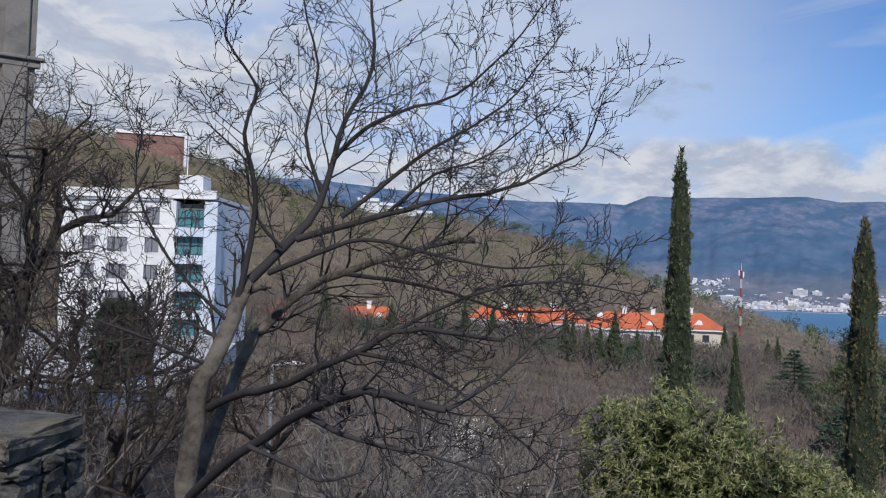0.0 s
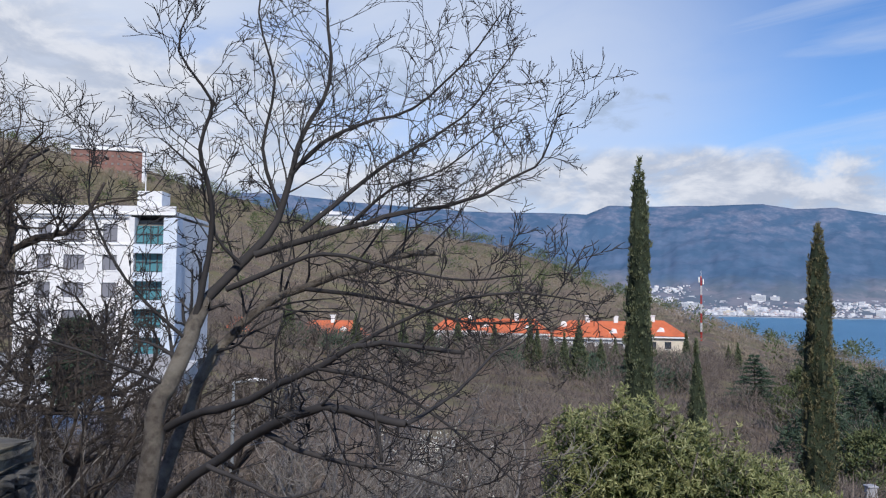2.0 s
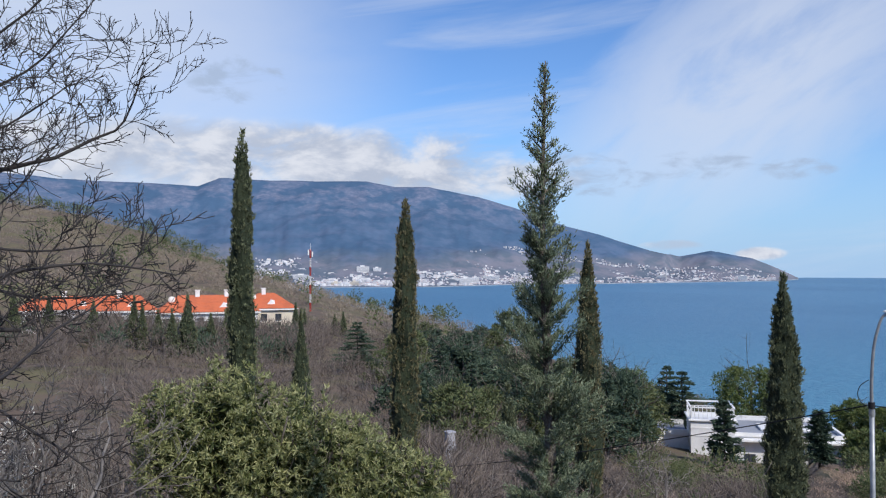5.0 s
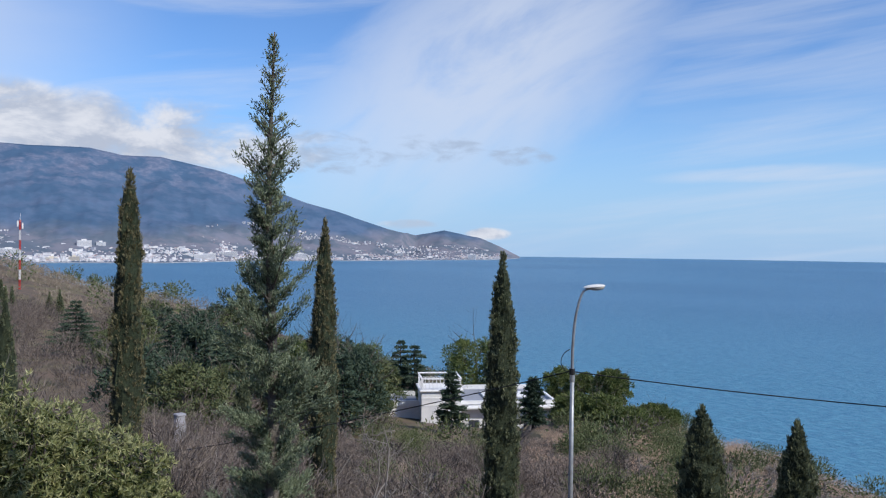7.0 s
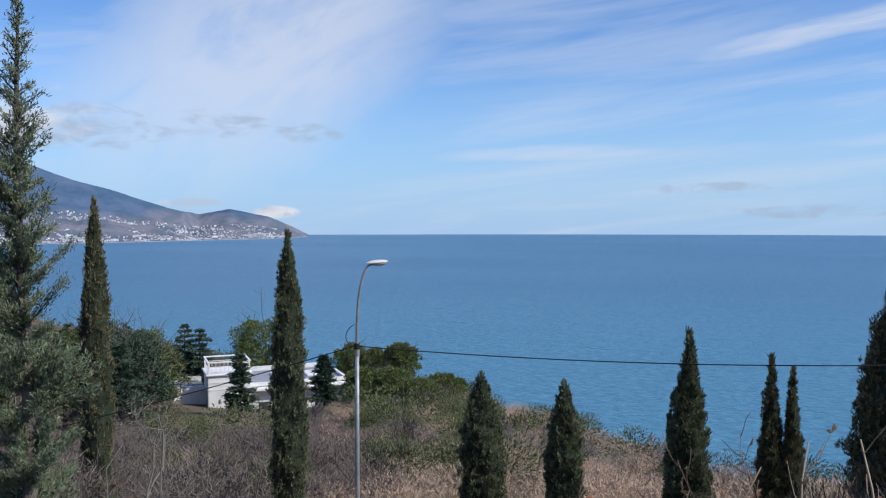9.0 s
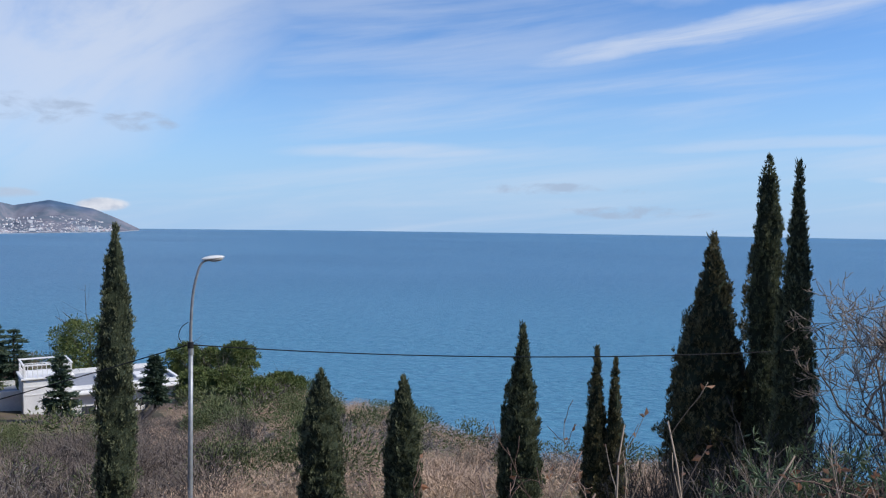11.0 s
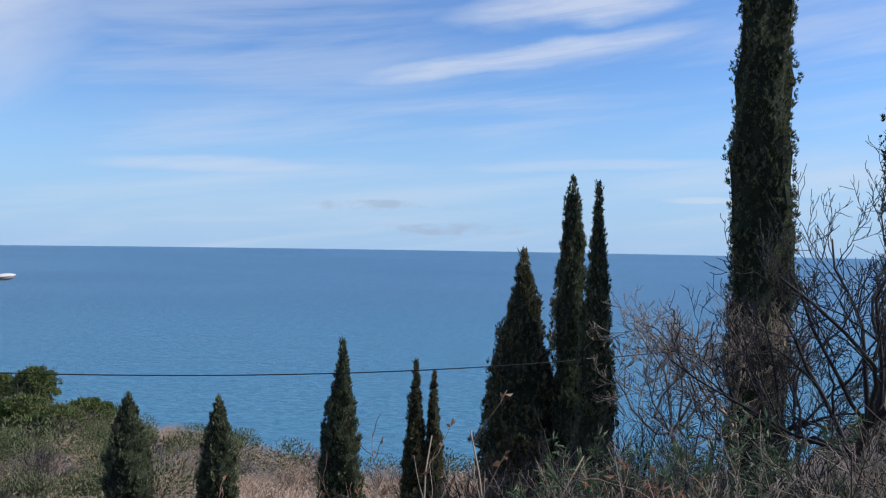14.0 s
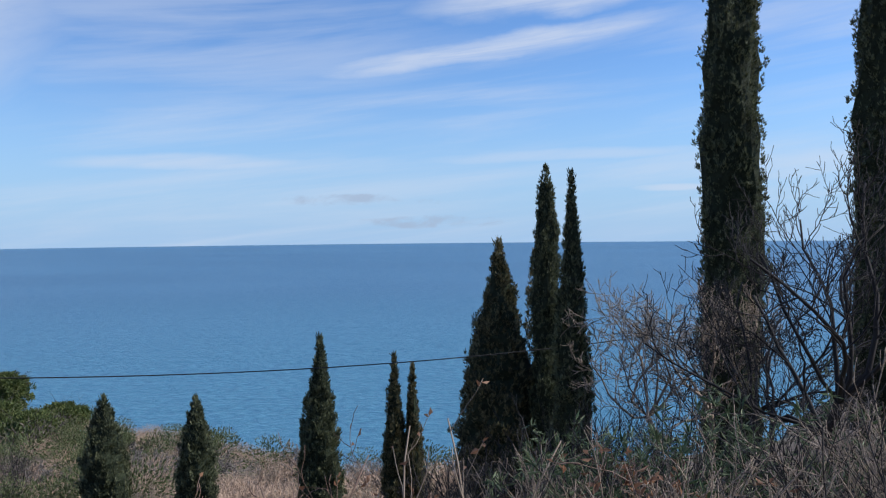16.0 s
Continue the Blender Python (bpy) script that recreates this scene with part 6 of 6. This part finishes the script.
P, a_, d_ = scatter(900, -40, 60, 22, 70, rng, clear)
v, f = brush_mesh(P, rng.uniform(1.8, 4.2, len(P)) * np.where(a_ > 35, 0.65, 1), rng.uniform(2.5, 5, len(P)), rng, 460, 0.026, (0.08, 0.20))
tagged(mesh_object("bare_scrub", v, f, M_BRUSH), "dense grey-brown leafless scrub on the near slope", "scrub", kind="stuff")
P, a_, d_ = scatter(1700, -40, 62, 70, 240, rng, clear)
v, f = brush_mesh(P, rng.uniform(3.0, 6.5, len(P)) * np.where(a_ > 34, 0.5, 1), rng.uniform(4, 8, len(P)), rng, 180, 0.07)
tagged(mesh_object("bare_wood", v, f, M_BRUSH), "grey-brown leafless wood filling the valley", "wood", kind="stuff")
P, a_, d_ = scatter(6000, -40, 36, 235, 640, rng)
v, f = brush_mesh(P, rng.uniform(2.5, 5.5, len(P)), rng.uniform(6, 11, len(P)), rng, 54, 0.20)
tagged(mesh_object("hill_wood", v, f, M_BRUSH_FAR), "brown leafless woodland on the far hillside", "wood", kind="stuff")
P, a_, d_ = scatter(620, 54, 100, 24, 108, rng, clear)
v, f = brush_mesh(P, rng.uniform(0.7, 1.9, len(P)), rng.uniform(2, 4.5, len(P)), rng, 720, 0.024, (0.06, 0.16))
tagged(mesh_object("russet_scrub", v, f, M_RUSSET), "russet and pink-brown dry scrub above the cliff", "scrub", kind="stuff")

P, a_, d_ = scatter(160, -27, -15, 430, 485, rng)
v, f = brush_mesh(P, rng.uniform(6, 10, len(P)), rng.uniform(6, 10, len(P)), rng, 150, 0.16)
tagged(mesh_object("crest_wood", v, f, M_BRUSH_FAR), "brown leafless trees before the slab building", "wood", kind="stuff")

# scattered evergreen clumps
P, a_, d_ = scatter(1300, -40, 30, 250, 640, rng, lambda a, d: (rng.random(len(a)) < 0.20) | (d > np.interp(a, AZ, BROW) - 45))
v, f = clumps(P + [0, 0, 4.6], rng.uniform(1.8, 4.2, len(P)), 90, 1.2, rng, 0.9)
tagged(mesh_object("hill_evergreens", v, f, M_EVER), "dark green pines scattered along the hill crest", "trees", kind="stuff")
P, a_, d_ = scatter(150, 26, 62, 60, 170, rng, clear)
v, f = clumps(P + [0, 0, 1.2], rng.uniform(1.0, 2.6, len(P)), 260, 0.42, rng, 0.8)
tagged(mesh_object("evergreen_scrub", v, f, M_EVER), "low dark evergreen scrub below the villa", "scrub", kind="stuff")
P, a_, d_ = scatter(64, 55, 96, 30, 108, rng, clear)
v, f = clumps(P + [0, 0, 1.3], rng.uniform(1.0, 1.9, len(P)), 1000, 0.20, rng, 0.9)
tagged(mesh_object("cliff_bushes", v, f, M_EVER), "olive green bushes among dry scrub", "bushes", kind="stuff")


P, a_, d_ = scatter(260, -14, 20, 158, 192, rng)
v, f = brush_mesh(P, rng.uniform(5.0, 7.5, len(P)), rng.uniform(5, 8, len(P)), rng, 260, 0.07)
tagged(mesh_object("valley_wood", v, f, M_BRUSH), "tall grey leafless trees before the valley houses", "wood", kind="stuff")
P, a_, d_ = scatter(90, -9, 19, 150, 192, rng)
v, f = clumps(P + [0, 0, 2.6], rng.uniform(1.2, 2.6, len(P)), 130, 0.7, rng, 1.0)
tagged(mesh_object("valley_evergreens", v, f, M_CEDAR), "dark evergreen bushes before the valley houses", "bushes", kind="stuff")
rnd1 = random.Random(19)
for k in range(26):
    azd, d = rnd1.uniform(40, 80), rnd1.uniform(30, 78)
    x, y = at(azd, d)
    gnarled_tree(x, y, gz(x, y) + rnd1.uniform(0.3, 0.8), rnd1.uniform(0.9, 1.7), 500 + k, "low pale leafless tree in the scrub", 0.06, 6, 2, M_TWIG_PALE if k % 2 else M_TWIG, None, (5, 5), 0.28, 0.0003 * d + 0.004, up=0.14)
P, a_, d_ = scatter(90, 38, 72, 28, 84, rng, lambda a, d: (np.sin(a * 0.9) + np.sin(d * 0.21) > 0.1))
v, f = clumps(P + [0, 0, 1.3], rng.uniform(0.8, 1.5, len(P)), 900, 0.155, rng, 0.8)
tagged(mesh_object("slope_bushes", v, f, M_EVER), "dark green bushes on the slope below the villa", "bushes", kind="stuff")


for k in range(16):
    azd, d = rnd1.uniform(60, 86), rnd1.uniform(38, 74)
    x, y = at(azd, d)
    gnarled_tree(x, y, gz(x, y) + 0.4, rnd1.uniform(1.3, 2.0), 540 + k, "round grey leafless shrub above the cliff", 0.07, 7, 2, M_TWIG_GREY, None, (6, 6), 0.34, 0.0003 * d + 0.004, up=0.05)


# near leafless shrubs, copied from a few shapes
def shrubs():
    rnd = random.Random(50)
    models = []
    for k in range(4):
        w = bare_tree_mesh(200 + k, 2.6, 3, (5, 5, 4), 0.028, stems=4, gnarl=0.22, up=0.14)
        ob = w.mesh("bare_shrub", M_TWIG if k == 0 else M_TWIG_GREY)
        tagged(ob, "leafless grey twiggy shrub on the slope", "shrub", "leafless shrubs")
        models.append(ob)
    spots = []
    while len(spots) < 32:
        azd, d = rnd.uniform(-31, 33), rnd.uniform(7.5, 24)
        x, y = at(azd, d)
        if (4 < azd < 28 and d < 14) or (abs(x - 4.75) < 0.8 and abs(y - 6) < 0.8):
            continue
        spots.append((x, y, d))
    for k, (x, y, d) in enumerate(spots):
        s = rnd.uniform(0.6, 1.1) * (0.75 if d < 11 else 1.15)
        src = models[k % 4]
        m = pose(x, y, gz(x, y), 0, 0, rnd.uniform(0, 360))
        if k < 4:
            src.matrix_basis = m
            continue
        ob = copy_thing(src, m)
        ob.scale = (s, s, s)


shrubs()


def dry_stems(x, y, h, seed, label, mat, n=5, r=0.012, leafy=0, leaf_mat=None, leaf=(0.07, 0.10), wid=0.5, name="dry_shrub", spread=0.35, level=1, kids=(5, 5), category="shrub", gnarl=0.14):
    """A thin shrub of upright stems, with or without leaves that cling to it."""
    rnd, rng = random.Random(seed), np.random.default_rng(seed)
    z0 = gz(x, y)
    e = thing(name, x, y, z0, label, category, "shrubs before the terrace")
    tips = []
    for k in range(n):
        w = Wood(0.0035)
        d = Vector((rnd.gauss(0, spread), rnd.gauss(0, spread), 1))
        w.grow(Vector((rnd.gauss(0, 0.12), rnd.gauss(0, 0.12), -0.05)), d, h * rnd.uniform(0.6, 1.0), r * rnd.uniform(0.6, 1.2), level, rnd, 0.06, gnarl, 0.8, kids, 0.42, 0.45, 5, tips)
        w.mesh("stem", mat, e)
    if leafy and tips:
        p = np.array([tuple(t[0]) for t in tips])
        dd = np.array([tuple(t[1]) for t in tips])
        i = rng.integers(0, len(p), leafy)
        c = p[i] - dd[i] * rng.uniform(0, 0.3, (leafy, 1)) * h * 0.25
        L = rng.uniform(*leaf, leafy)
        v, f = leaves(c, dd[i] * 0.4 + rng.normal(0, 0.7, (leafy, 3)), L, L * wid, rng, 0.35)
        mesh_object("leaves", v, f, leaf_mat, e)
    return e


# dry oak saplings with brown leaves, stubs and tangle at the right-hand end of the terrace
dry_stems(4.65, 0.22, 1.70, 301, "dry oak sapling with curled brown leaves", M_TWIG_RED, 8, 0.015, 90, M_DRYLEAF, (0.045, 0.08), 0.5, "oak_sapling", level=2, kids=(4, 5), gnarl=0.30, spread=0.5)
dry_stems(4.35, 0.75, 1.10, 302, "dry oak sapling with curled brown leaves", M_TWIG_RED, 5, 0.013, 30, M_DRYLEAF, (0.045, 0.08), 0.5, "oak_sapling", level=2, kids=(4, 5), gnarl=0.30, spread=0.5)
dry_stems(5.3, -0.45, 1.5, 303, "dry leafless sapling with cut pale stems", M_TWIG_PALE, 4, 0.018, 25, M_DRYLEAF, (0.05, 0.08), 0.55, "oak_sapling")
dry_stems(5.6, -1.55, 1.45, 304, "dry oak sapling with curled brown leaves", M_TWIG_RED, 6, 0.014, 190, M_DRYLEAF, (0.05, 0.09), 0.5, "oak_sapling", level=2, kids=(4, 5), gnarl=0.30, spread=0.5)
dry_stems(5.9, -2.2, 1.5, 305, "dry oak sapling with curled brown leaves", M_TWIG_PALE, 6, 0.012, 150, M_DRYLEAF, (0.05, 0.09), 0.5, "oak_sapling", level=2, kids=(4, 5), gnarl=0.30, spread=0.5)
rnd0 = random.Random(8)
for k in range(24):
    azd, d = rnd0.uniform(93, 121), rnd0.uniform(5.2, 8.5)
    x, y = at(azd, d)
    dry_stems(x, y, (rnd0.uniform(0.75, 1.1) + 0.06 * d) * min(1.0, 0.55 + (azd - 93) * 0.05), 320 + k, "tangled pale dry shrub", M_TWIG_PALE if k % 3 else M_TWIG, 9, 0.009, 0, kids=(4, 5), level=2, spread=0.5)
for k in range(12):
    azd, d = rnd0.uniform(98, 120), rnd0.uniform(6.2, 10.5)
    x, y = at(azd, d)
    dry_stems(x, y, (0.75 + 0.085 * d) * min(1.0, 0.7 + (azd - 98) * 0.05), 350 + k, "oleander with narrow dull green leaves", M_TWIG, 9, 0.010, 520, M_OLEANDER, (0.08, 0.14), 0.17, "oleander_bush", 0.45, 1, category="bush")
for k in range(7):
    azd, d = rnd0.uniform(32, 55), rnd0.uniform(7.0, 10)
    x, y = at(azd, d)
    dry_stems(x, y, 0.7 + 0.11 * d * rnd0.uniform(0.6, 1.1), 380 + k, "thin grey leafless shrub with bent twigs", M_TWIG_GREY, 3, 0.010, 0, level=2, kids=(4, 4), spread=0.6, gnarl=0.30)
for k in range(14):
    azd, d = rnd0.uniform(88, 112), rnd0.uniform(10.5, 15)
    x, y = at(azd, d)
    dry_stems(x, y, (1.2 + 0.10 * d) * (0.55 + 0.45 * (azd - 88) / 24), 400 + k, "dense purple-brown leafless shrub", M_TWIG, 8, 0.016, 0, level=2, kids=(5, 5), spread=0.5)


def blossom():
    """A white-flowering shrub half hidden behind the branches."""
    rng = np.random.default_rng(61)
    x, y = 0.25, 12.6
    e = dry_stems(x, y, 3.2, 61, "shrub in white blossom behind bare branches", M_TWIG, 8, 0.016, 0, level=2)
    c = rng.normal(size=(130, 3)) * [0.3, 0.3, 0.5] + [0, 0, 1.9]
    v, f = clumps(c, np.full(130, 0.10), 10, 0.05, rng)
    mesh_object("blossom", v, f, M_BLOSSOM, e, "small white flowers")


blossom()
